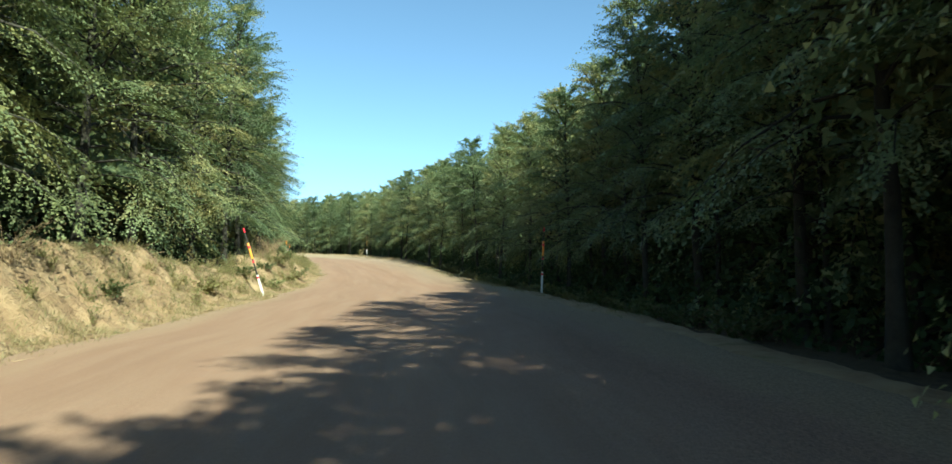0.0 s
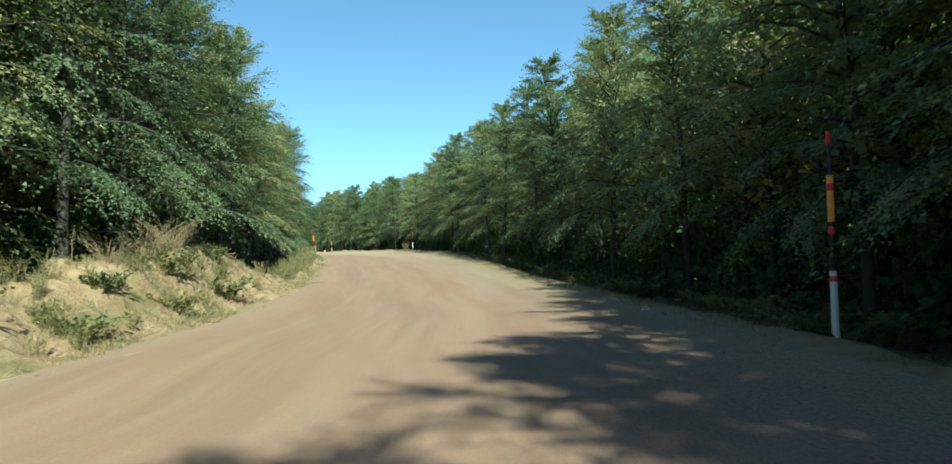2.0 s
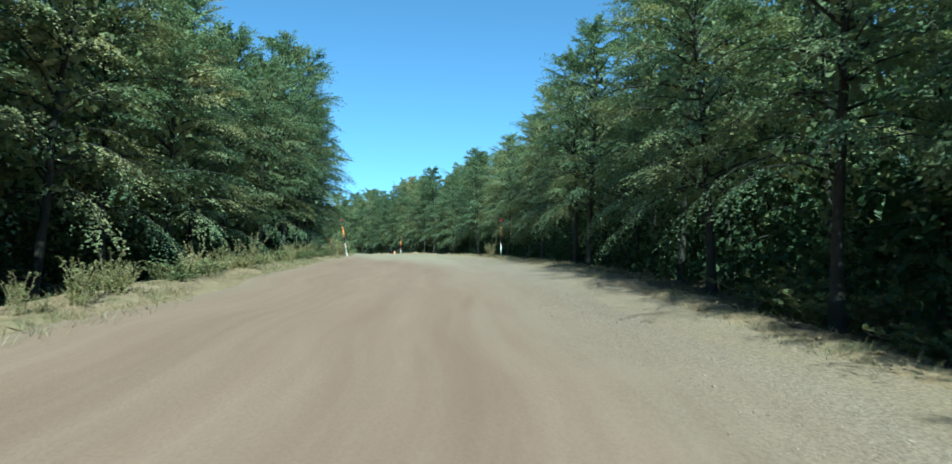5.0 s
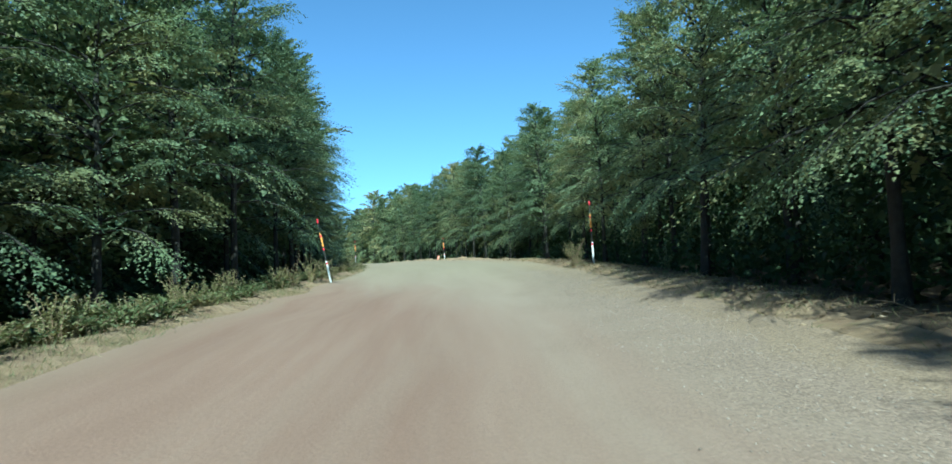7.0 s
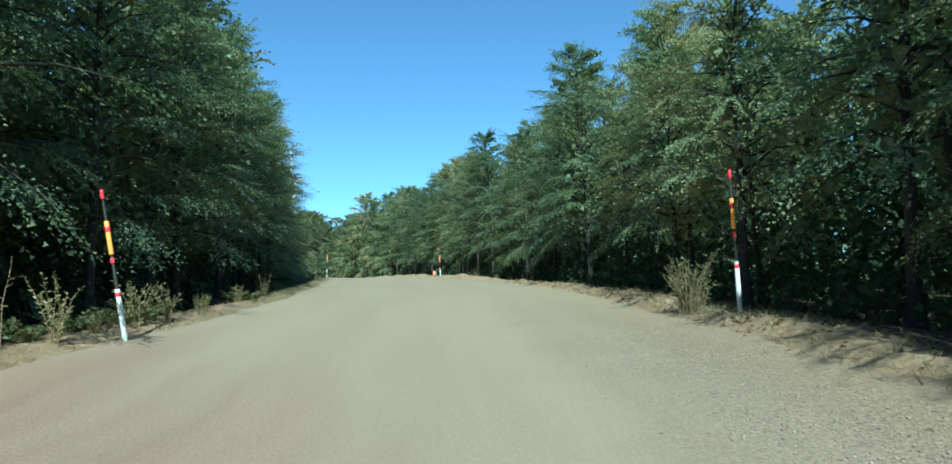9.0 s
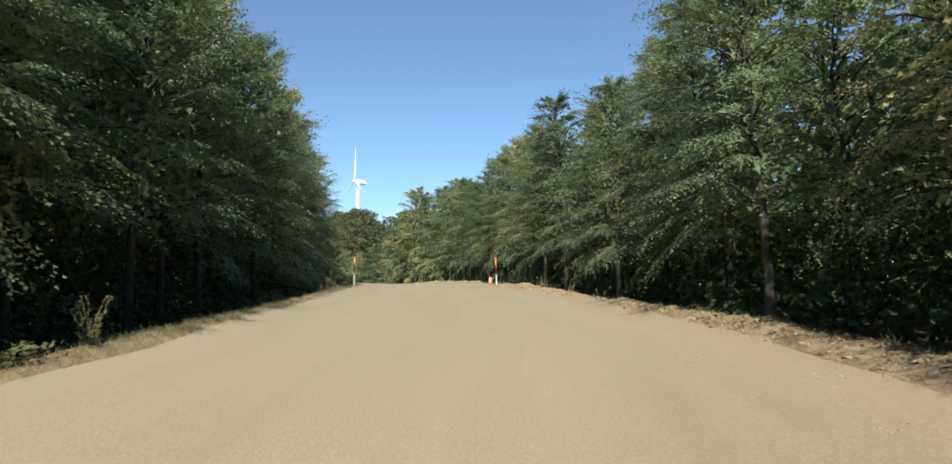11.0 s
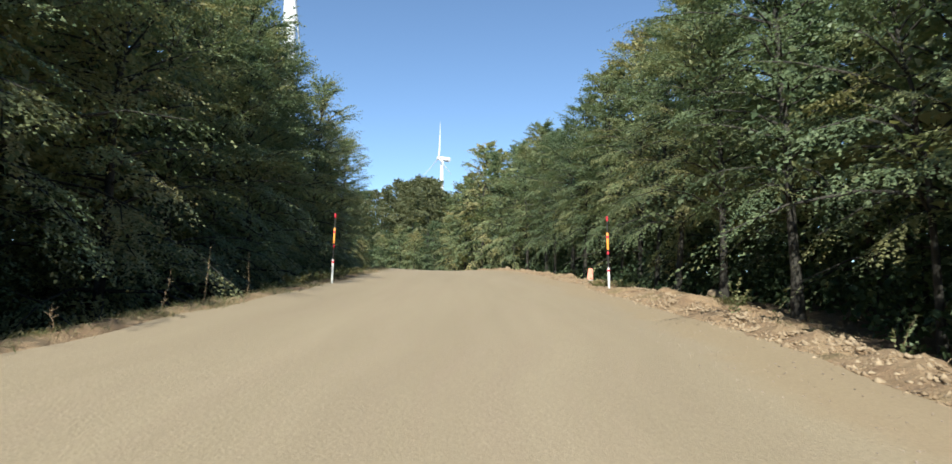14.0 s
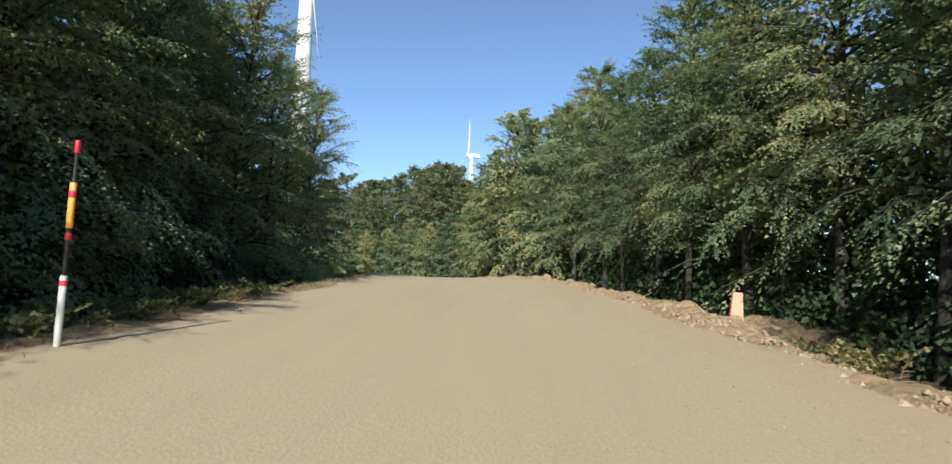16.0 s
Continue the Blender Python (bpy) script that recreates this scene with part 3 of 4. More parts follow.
NEAR = "green beech tree with layered leafy sprays beside the dirt road"
BACK = "dense green beech tree in the forest behind the roadside"
SHAPES = [(12.7, 2.9), (12.3, 2.7), (13.1, 2.8)]
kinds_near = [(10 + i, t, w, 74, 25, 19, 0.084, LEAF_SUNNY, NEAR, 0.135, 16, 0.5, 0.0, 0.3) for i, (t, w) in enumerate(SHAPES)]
kinds_mid = [(20 + i, t, w + 0.3, 60, 13, 12, 0.19, LEAF, NEAR, 0.14) for i, (t, w) in enumerate(SHAPES)]
kinds_high = [(60 + i, t, w, 70, 25, 19, 0.082, LEAF, NEAR, 0.245) for i, (t, w) in enumerate(SHAPES)]
kinds_left = [(70 + i, t, w, 66, 25, 19, 0.082, LEAF, NEAR, 0.34) for i, (t, w) in enumerate(SHAPES)]
kinds_low = [(40 + i, t, w, 74, 25, 18, 0.084, LEAF, NEAR, 0.16, 14, 0.4, 0.0, 0.5) for i, (t, w) in enumerate(SHAPES)]
EDGE = "young leaning beech with sprays over the road verge"
kinds_edge = [(50 + i, t, w, 22, 20, 20, 0.082, LEAF, EDGE, 0.35, 4, 0.15) for i, (t, w) in enumerate([(6.4, 2.5), (7.2, 2.3), (5.8, 2.2)])]
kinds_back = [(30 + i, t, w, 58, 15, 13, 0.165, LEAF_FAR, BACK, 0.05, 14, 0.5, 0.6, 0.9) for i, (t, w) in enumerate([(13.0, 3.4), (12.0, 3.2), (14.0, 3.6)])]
grown = {}


def plant_tree(kinds, i, s, u, scale, rng):
    x, y = at(s, u)
    # the open side looks across the road and a little back along it
    across = radians(heading(s)) + (0.0 if u < 0 else math.pi) + (-0.6 if u < 0 else 0.6)
    m = Matrix.Translation((x, y, height(x, y) - 0.1)) @ Matrix.Rotation(across + rng.uniform(-0.5, 0.5), 4, "Z")
    spec = kinds[i % len(kinds)]
    if spec[0] in grown:
        ob = copy_thing(grown[spec[0]], m)
    else:
        ob = grown[spec[0]] = tree_thing(*spec)
    wide = min(scale, 1.1)
    ob.matrix_basis = m @ Matrix.Diagonal((wide * rng.uniform(0.92, 1.06), wide * rng.uniform(0.92, 1.06) * rng.choice((-1, 1)), scale, 1))


LEFT_SIZE = ([-20, 8, 15, 24, 33, 40, 50, 56, 62, 68, 75, 82, 90, 98, 108, 121, 130, 138, 144, 152, 158, 165, 172], [1.05, 1.1, 1.18, 1.16, 1.1, 1.05, 1.05, 1.07, 1.0, 0.95, 0.98, 1.05, 1.15, 1.15, 1.14, 1.13, 1.1, 1.09, 1.14, 1.15, 1.06, 0.95, 0.86])
LEFT_BACK = ([-20, 20, 35, 60, 75, 84, 98, 110, 130, 144, 155], [3.7, 3.9, 4.6, 4.9, 4.0, 3.3, 3.3, 4.2, 4.6, 4.0, 4.2])
RIGHT_SIZE = ([-30, -13, -7, 2, 7, 11, 15, 19, 23, 28, 35, 48, 55, 60, 70, 87, 93, 97, 100, 107, 113, 120, 124, 131, 136, 143, 148, 157, 163, 170, 176, 182, 184, 187, 190, 215],
              [1.0, 1.0, 1.2, 1.25, 1.19, 1.13, 1.07, 0.95, 0.86, 0.8, 0.84, 0.813, 0.765, 0.728, 0.775, 0.756, 0.775, 0.68, 0.699, 0.784, 0.83, 0.81, 0.81, 0.855, 0.844, 0.902, 0.902, 0.844, 0.873, 0.921, 0.989, 1.08, 1.04, 0.66, 0.5, 0.5])
rng = np.random.default_rng(5)
for s in np.arange(-26, 172, 3.9):
    l, r = edges(s)
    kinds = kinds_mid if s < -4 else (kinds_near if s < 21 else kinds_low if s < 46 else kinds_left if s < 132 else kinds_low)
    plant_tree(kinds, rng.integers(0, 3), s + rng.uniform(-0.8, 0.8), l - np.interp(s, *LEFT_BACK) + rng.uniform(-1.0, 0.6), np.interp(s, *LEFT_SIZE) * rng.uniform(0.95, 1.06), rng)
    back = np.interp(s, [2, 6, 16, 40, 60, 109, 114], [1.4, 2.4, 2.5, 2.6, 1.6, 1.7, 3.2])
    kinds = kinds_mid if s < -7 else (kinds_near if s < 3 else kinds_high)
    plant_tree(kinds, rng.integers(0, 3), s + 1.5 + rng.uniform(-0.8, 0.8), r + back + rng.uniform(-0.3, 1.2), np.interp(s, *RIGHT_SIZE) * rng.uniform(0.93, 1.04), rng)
for s in np.arange(14, 162, 5.2):
    l, r = edges(s)
    plant_tree(kinds_edge, rng.integers(0, 3), s + rng.uniform(-0.8, 0.8), r + (7.0 if 132 < s < 147 else rng.uniform(2.6, 3.3) + np.interp(s, [68, 74, 112, 124], [0.5, 0.0, 0.0, 0.9])), rng.uniform(0.95, 1.12), rng)
for s in np.arange(-26, 172, 4.1):
    l, r = edges(s)
    plant_tree(kinds_back, rng.integers(0, 3), s + rng.uniform(-1, 1), l - np.interp(s, *LEFT_BACK) - 3.2 + rng.uniform(-0.8, 0.8), np.interp(s, *LEFT_SIZE) * rng.uniform(0.88, 1.0), rng)
    plant_tree(kinds_back, rng.integers(0, 3), s + rng.uniform(-1, 1), r + 6.3 + rng.uniform(-0.8, 0.8), np.interp(s, *RIGHT_SIZE) * rng.uniform(0.92, 1.04), rng)
for s in np.arange(-26, 172, 6.2):
    plant_tree(kinds_back, rng.integers(0, 3), s + 3 + rng.uniform(-1, 1), edges(s)[1] + 10.5 + rng.uniform(-0.8, 0.8), np.interp(s, *RIGHT_SIZE) * rng.uniform(0.9, 1.0), rng)
# more tree files, partly unseen, added to thicken shade on the lower stretch
for s in np.arange(-24, 7, 3.9):
    plant_tree(kinds_mid if s < -4 else kinds_high, rng.integers(0, 3), s + rng.uniform(-0.5, 0.5), edges(s)[1] + 2.9 + rng.uniform(0, 0.6), np.interp(s, *RIGHT_SIZE) * rng.uniform(0.94, 1.02), rng)
for s in np.arange(-24, 34, 3.1):
    l, r = edges(s)
    plant_tree(kinds_high if s > 0 else kinds_mid, rng.integers(0, 3), s + rng.uniform(-0.6, 0.6), r + 4.4 + rng.uniform(0, 1.2), np.interp(s, *RIGHT_SIZE) * rng.uniform(0.88, 0.98), rng)
# the wood round the bend past the crest
for s in np.arange(174, 216, 3.8):
    l, r = edges(s)
    for k, off in enumerate((3.4, 7.0)):
        plant_tree(kinds_mid if k == 0 else kinds_back, rng.integers(0, 3), s + rng.uniform(-1, 1), r + off + rng.uniform(-0.8, 0.8), np.interp(s, *RIGHT_SIZE) * rng.uniform(0.9, 1.05), rng)
    plant_tree(kinds_back, rng.integers(0, 3), s + rng.uniform(-1, 1), l - 4.5 + rng.uniform(-0.8, 0.8), rng.uniform(0.7, 0.8), rng)
# a closer second file where the left edge is solid
for s in np.arange(128, 166, 3.9):
    plant_tree(kinds_low, rng.integers(0, 3), s + rng.uniform(-0.8, 0.8), edges(s)[0] - np.interp(s, *LEFT_BACK) - 1.7, np.interp(s, *LEFT_SIZE) * rng.uniform(0.94, 1.02), rng)


def far_wood():
    """The forest further in, one joined mass of small crowns and stems."""
    rng = np.random.default_rng(77)
    coarse = [beech(98 + i, 13.0, 4.6, 13, 4, 3, 1.5, 0.1, 0, 1.0)[1][0].reshape(-1, 3, 3) for i in range(3)]
    forms = [beech(90 + i, 13.0, 4.0, 44, 9, 9, 0.36, 0.02, 6, 0.5, 0.4)[1][0].reshape(-1, 3, 3) for i in range(3)]
    stem_v, stem_f = tube(np.array([[0, 0, -0.3], [0.05, 0, 4], [0, 0.1, 9]]), [0.2, 0.15, 0.06], 5)
    leaves, stems = [], Soup()
    spots = []
    for side in (-1, 1):
        for off, gap in ((12, 5.0), (16.5, 5.8)):
            for s in np.arange(-45, 225, gap):
                l, r = edges(s)
                spots.append(at(s + rng.uniform(-2, 2), (r + off if side > 0 else l - off) + rng.uniform(-2, 2)) + (np.interp(s, *(RIGHT_SIZE if side > 0 else LEFT_SIZE)),))
    wide_from = len(spots)
    for side in (-1, 1):
        for off in (21, 24, 30, 39, 49, 60, 72):
            for s in np.arange(-70, 225, 10):
                l, r = edges(s)
                spots.append(at(s + rng.uniform(-4, 4), (r + off if side > 0 else l - off) + rng.uniform(-4, 4)) + (np.interp(s, [120, 165], [1.05, 0.8]),))
    sx, sy = np.array([p[0] for p in spots]), np.array([p[1] for p in spots])
    ss, uu = run_of(sx, sy)
    zz = terrain(sx, sy)
    for i, (x, y, size) in enumerate(spots):
        if abs(uu[i]) < 13 or math.hypot(x - tx, y - ty) < 14:
            continue
        a, k = rng.uniform(0, 6.28), size * rng.uniform(0.85, 1.08)
        q = (forms if ss[i] > (105 if i >= wide_from else 60) else coarse)[i % 3] * k
        c, d = math.cos(a), math.sin(a)
        q = np.stack([q[..., 0] * c - q[..., 1] * d + x, q[..., 0] * d + q[..., 1] * c + y, q[..., 2] + zz[i]], -1)
        leaves.append(q)
        stems.add(stem_v * k + (x, y, zz[i]), stem_f)
    v = np.concatenate(leaves).reshape(-1, 3)
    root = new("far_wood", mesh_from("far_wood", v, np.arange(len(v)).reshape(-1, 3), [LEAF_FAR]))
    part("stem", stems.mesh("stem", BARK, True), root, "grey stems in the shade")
    return tagged(root, "dense green beech forest further from the road", "forest", kind="stuff")


def hillside_wood():
    """The sunlit wood on the slope past the bend."""
    rng = np.random.default_rng(78)
    forms = [beech(95 + i, 13.0, 4.0, 56, 9, 9, 0.3, 0.02, 3, 0.3, 0.3)[1][0].reshape(-1, 3, 3) for i in range(3)]
    stem_v, stem_f = tube(np.array([[0, 0, -0.3], [0.05, 0, 4], [0, 0.1, 9]]), [0.2, 0.15, 0.06], 5)
    a, q = rng.uniform(0, 2 * math.pi, 220), rng.uniform(0, 1, 220) ** 0.5
    x, y = -108 + 56 * np.cos(a) * q, 208 + 32 * np.sin(a) * q
    z, (_, u) = terrain(x, y), run_of(x, y)
    leaves, stems = [], Soup()
    for i in range(len(x)):
        if abs(u[i]) < 13:
            continue
        w, k = rng.uniform(-2.6, -0.6), rng.uniform(0.74, 0.98)
        p = forms[i % 3] * k
        c, d = math.cos(w), math.sin(w)
        leaves.append(np.stack([p[..., 0] * c - p[..., 1] * d + x[i], p[..., 0] * d + p[..., 1] * c + y[i], p[..., 2] + z[i]], -1))
        stems.add(stem_v * k + (x[i], y[i], z[i]), stem_f)
    v = np.concatenate(leaves).reshape(-1, 3)
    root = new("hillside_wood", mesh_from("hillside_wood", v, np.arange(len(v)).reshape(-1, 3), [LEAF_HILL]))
    part("stem", stems.mesh("stem", BARK, True), root, "grey stems in the shade")
    return tagged(root, "sunlit olive-green beech wood on the slope", "forest", kind="stuff")


def bearing(x, y, deg, dist):
    return x - dist * math.sin(radians(deg)), y + dist * math.cos(radians(deg))


tx, ty = bearing(-37.2, 125.6, 49.3, 180)
far_wood()
hillside_wood()


def thicket():
    """Low added brush and saplings under the crowns, coloured dark to stand for shade."""
    rng = np.random.default_rng(83)
    n = 190000
    s = rng.uniform(-50, 225, n)
    side = np.where(rng.uniform(0, 1, n) < 0.5, -1, 1)
    q = np.where(np.arange(n) < 60000, rng.uniform(0, 0.2, n), rng.uniform(0, 1, n) ** 1.15)
    l, r = edges(s)
    i = np.searchsorted(RUN, s)
    near = np.where(side < 0, np.interp(s, [30, 36, 60, 70, 104, 112], [4.8, 4.8, 4.4, 3.6, 3.0, 3.2]), np.interp(s, [4, 14, 60, 75, 112, 120, 128, 131, 137, 139], [3.0, 2.2, 2.0, 1.9, 2.0, 3.2, 3.2, 4.2, 4.2, 3.0]))
    off = near + 10.5 * q
    u = np.where(side < 0, l - off, r + off)
    x, y = TRACK[i, 0] + DIR[i, 1] * u, TRACK[i, 1] - DIR[i, 0] * u
    tall = (0.9 + 3.9 * step(0, 0.26, q)) * (1 + 0.35 * vnoise(x * 0.5, y * 0.5, 91))
    _, uu = run_of(x, y)
    z = terrain(x, y) + tall * rng.uniform(0, 1, n)
    keep = (uu > 4.9) | (uu < -6.6)
    base = np.stack([x, y, z], -1)[keep]
    m = len(base)
    la = unit(rng.normal(0, 1, (m, 3)) + (0, 0, -0.2))
    sd = unit(np.cross(la, rng.normal(0, 1, (m, 3))))
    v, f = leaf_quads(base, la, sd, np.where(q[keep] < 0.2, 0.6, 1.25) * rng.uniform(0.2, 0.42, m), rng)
    return tagged(new("forest_thicket", mesh_from("forest_thicket", v, f, [SHADE_LEAF])), "brush under the beech crowns, leaves darkened for the deep shade", "undergrowth", kind="stuff")


thicket()


# ---- snow poles ----
def lathe(profile, sides=14):
    """A round body from (radius, height) pairs, closed above and below."""
    pts = [(0.0005, profile[0][1])] + list(profile) + [(0.0005, profile[-1][1])]
    ang = np.linspace(0, 2 * math.pi, sides, endpoint=False)
    v = np.array([[r * math.cos(a), r * math.sin(a), z] for r, z in pts for a in ang])
    i = np.arange(len(v)).reshape(len(pts), sides)
    j = np.roll(i, -1, axis=1)
    return v, np.stack([i[:-1], j[:-1], j[1:], i[1:]], -1).reshape(-1, 4)


def sleeve(r, a, b):
    return lathe([(r * 0.93, a), (r, a + 0.006), (r, b - 0.006), (r * 0.93, b)])


def snow_pole():
    root = new("snow_pole")

    def bit(name, vf, mat, label="", parent=None):
        return part(name, mesh_from(name, vf[0], vf[1], [mat], True), parent or root, label)

    bit("shaft", lathe([(0.032, -0.3), (0.028, 0.9), (0.024, 1.6), (0.018, 2.5)]), BLACK, "black tapered shaft")
    w = bit("white_sleeve", sleeve(0.042, -0.25, 0.9), WHITE, "white lower sleeve")
    bit("red_band", sleeve(0.045, 0.77, 0.84), RED, "", w)
    bit("red_band", sleeve(0.036, 1.34, 1.43), RED, "red reflective band")
    o = bit("orange_sleeve", sleeve(0.039, 1.49, 2.06), ORANGE, "orange upper sleeve")
    bit("red_band", sleeve(0.042, 1.87, 1.96), RED, "", o)
    bit("cap", sleeve(0.03, 2.44, 2.6), RED, "red cap")
    return tagged(root, "striped snow pole in white, black, orange and red", "snow pole", "snow poles along the road")


pole = snow_pole()
POLES = [(-24.86, 89.2, 2, -10, 1.0, 0.0), (-8.2, 26.21, 8, -16, 1.1, 0.1), (2.68, 28.0, 0, 3.4, 1.1, 0.1), (-15.2, 93.6, 0, 0, 1.0, 0.0), (-45.64, 129.45, 0, 1, 0.95, 0.0), (-36.76, 132.65, 0, -1.5, 0.97, 0.22)]
for i, (x, y, fore, side, size, sink) in enumerate(POLES):
    s, u = run_of([x], [y])
    m = Matrix.Translation((x, y, height(x, y) - sink)) @ Matrix.Rotation(radians(heading(s[0])), 4, "Z") @ pose(0, 0, 0, fore, side, 0) @ Matrix.Scale(size, 4)
    if i:
        copy_thing(pole, m)
    else:
        pole.matrix_basis = m


# ---- wind turbines ----
def blade_mesh(length):
    k = np.linspace(0, 1, 14)
    chord = np.interp(k, [0, 0.04, 0.18, 0.6, 0.95, 1], [1.5, 1.5, 2.9, 1.7, 0.8, 0.2]) * length / 50
    thick = np.interp(k, [0, 0.06, 0.2, 1], [1.0, 0.9, 0.3, 0.12]) * chord
    ang = np.linspace(0, 2 * math.pi, 12, endpoint=False)
    twist = np.radians(np.interp(k, [0, 1], [18, 0]))
    v = []
    for q, c, t, w in zip(k, chord, thick, twist):
        for a in ang:
            x, y = c * (0.5 * math.cos(a) + 0.2 * min(1, q * 6)), 0.5 * t * math.sin(a)
            v.append((x * math.cos(w) - y * math.sin(w), x * math.sin(w) + y * math.cos(w) - 1.4 * q * q, q * length))
    i = np.arange(len(v)).reshape(14, 12)
    j = np.roll(i, -1, axis=1)
    return mesh_from("blade", v, np.stack([i[:-1], j[:-1], j[1:], i[1:]], -1).reshape(-1, 4), [TOWER], True)


def turbine(x, y, base, hub, blade, facing, spin, feather, label):
    root = new("wind_turbine")
    root.matrix_basis = Matrix.Translation((x, y, base - 1.0))
    prof = [(2.6, -6.0), (2.5, 0.0), (2.25, hub * 0.35), (1.95, hub * 0.7), (1.65, hub - 1.8)]
    part("tower", mesh_from("tower", *lathe(prof, 32), [TOWER], True), root, "tapered white steel tower")
    bm = bmesh.new()
    bmesh.ops.create_cube(bm, size=1)
    bmesh.ops.scale(bm, vec=(4.2, 12.5, 4.4), verts=bm.verts)
    bmesh.ops.translate(bm, vec=(0, 3.2, 0), verts=bm.verts)
    bmesh.ops.bevel(bm, geom=bm.edges, offset=0.7, segments=3, affect="EDGES")
    me = bpy.data.meshes.new("nacelle")
    bm.to_mesh(me)
    bm.free()
    me.materials.append(TOWER)
    turn = Matrix.Translation((0, 0, hub)) @ Matrix.Rotation(radians(facing), 4, "Z")
    part("nacelle", me, root, "", turn)
    nose = Matrix.Translation((0, -4.2, 0)) @ Matrix.Rotation(radians(90), 4, "X")
    part("hub", mesh_from("hub", *lathe([(1.7, -1.4), (1.75, 0.2), (1.3, 1.4), (0.5, 2.2)], 20), [TOWER], True), root, "", turn @ nose)
    bl = blade_mesh(blade)
    for i in range(3):
        part("blade", bl, root, "", turn @ Matrix.Translation((0, -4.4, 0)) @ Matrix.Rotation(radians(spin + 120 * i), 4, "Y") @ Matrix.Rotation(radians(feather), 4, "Z"))
    return tagged(root, label, "wind turbine", "wind turbines")


fx, fy = bearing(-30, 115, 34.7, 700)
turbine(fx, fy, height(fx, fy), 161 - height(fx, fy), 38, 34 - 60, 6, 20, "distant white wind turbine rising behind the forest")
turbine(tx, ty, height(tx, ty), 118 - height(tx, ty), 46, 48 - 35, 168, 75, "tall white wind turbine tower close behind the trees")


# ---- verge plants ----
def stalk_plant(seed, stems, tall, spread_, leaf, leaves, mat, broad=0.3, lean=0.35):
    """Meshes of a plant: thin stems that rise and lean, leaves along them."""
    rng = np.random.default_rng(seed)
    wood, B, A, D = Soup(), [], [], []
    for i in range(stems):
        a = rng.uniform(0, 2 * math.pi)
        h = tall * rng.uniform(0.45, 1.0)
        foot = np.array([math.cos(a), math.sin(a), 0]) * spread_ * rng.uniform(0, 0.6)
        out = np.array([math.cos(a + rng.normal(0, 0.6)), math.sin(a + rng.normal(0, 0.6)), 0])
        k = np.linspace(0, 1, 6)
        pts = foot + out * (lean * h * k**1.7)[:, None] + rng.normal(0, 0.012, (6, 3))
        pts[:, 2] = h * (k - 0.18 * lean * k**3) - 0.04 * (k == 0)
        wood.add(*tube(pts, 0.006 * (1 - 0.7 * k) + 0.0015, 4))
        q = rng.uniform(0.03, 1.0, leaves)
        base = np.stack([np.interp(q, k, pts[:, c]) for c in range(3)], -1)
        az = rng.uniform(0, 2 * math.pi, leaves)
        la = unit(np.stack([np.cos(az), np.sin(az), rng.uniform(0.0, 1.1, leaves)], -1) + 0.2 * out)
        nr = unit(rng.normal(0, 0.5, (leaves, 3)) + (0, 0, 0.8))
        B.append(base)
        A.append(la)
        D.append(unit(np.cross(nr, la)))
    B, A, D = np.concatenate(B), np.concatenate(A), np.concatenate(D)
    lv, lf = leaf_quads(B, A, D, leaf * rng.uniform(0.6, 1.3, len(B)), rng, broad)
    return wood.mesh("stem", TWIG, True), mesh_from("foliage", lv, lf, [mat])


def plant_thing(name, label, category, group, *args, **kw):
    st, fo = stalk_plant(*args, **kw)
    root = new(name)
    tagged(part("stem", st, root, "thin dry stems"), kind="stuff")
    tagged(part("foliage", fo, root), kind="stuff")
    return tagged(root, label, category, group)


used = set()


def put(src, x, y, turn, scale, sink=0.02):
    m = Matrix.Translation((x, y, height(x, y) - sink)) @ Matrix.Rotation(turn, 4, "Z")
    if src.name in used:
        src = copy_thing(src, m)
    else:
        used.add(src.name)
        src.matrix_basis = m
    src.scale = (scale, scale, scale)
    return src


weeds = [plant_thing("weed", "dry yellow-green feathery weed clump on the verge", "weed", "weeds on the verge", 200 + i, st, h, sp, 0.075, 34, WEED, 0.2, 0.3)
         for i, (st, h, sp) in enumerate([(16, 0.95, 0.35), (11, 1.2, 0.25), (22, 0.7, 0.5)])]
brambles = [plant_thing("bramble", "low green bramble mound at the forest edge", "shrub", "brambles", 210 + i, 34, h, 0.9, 0.1, 26, SHRUB, 0.34, 1.1) for i, h in enumerate((0.75, 0.6))]
tuft = plant_thing("broom_tuft", "upright yellow-green broom tuft at the road edge", "shrub", "", 220, 60, 1.25, 0.4, 0.13, 14, SHRUB, 0.09, 0.35)
sapling = [plant_thing("sapling", "young leafy sapling in the shade of the trees", "sapling", "saplings", 230 + i, 5, 1.7, 0.2, 0.11, 40, LEAF, 0.34, 0.4) for i in range(2)]

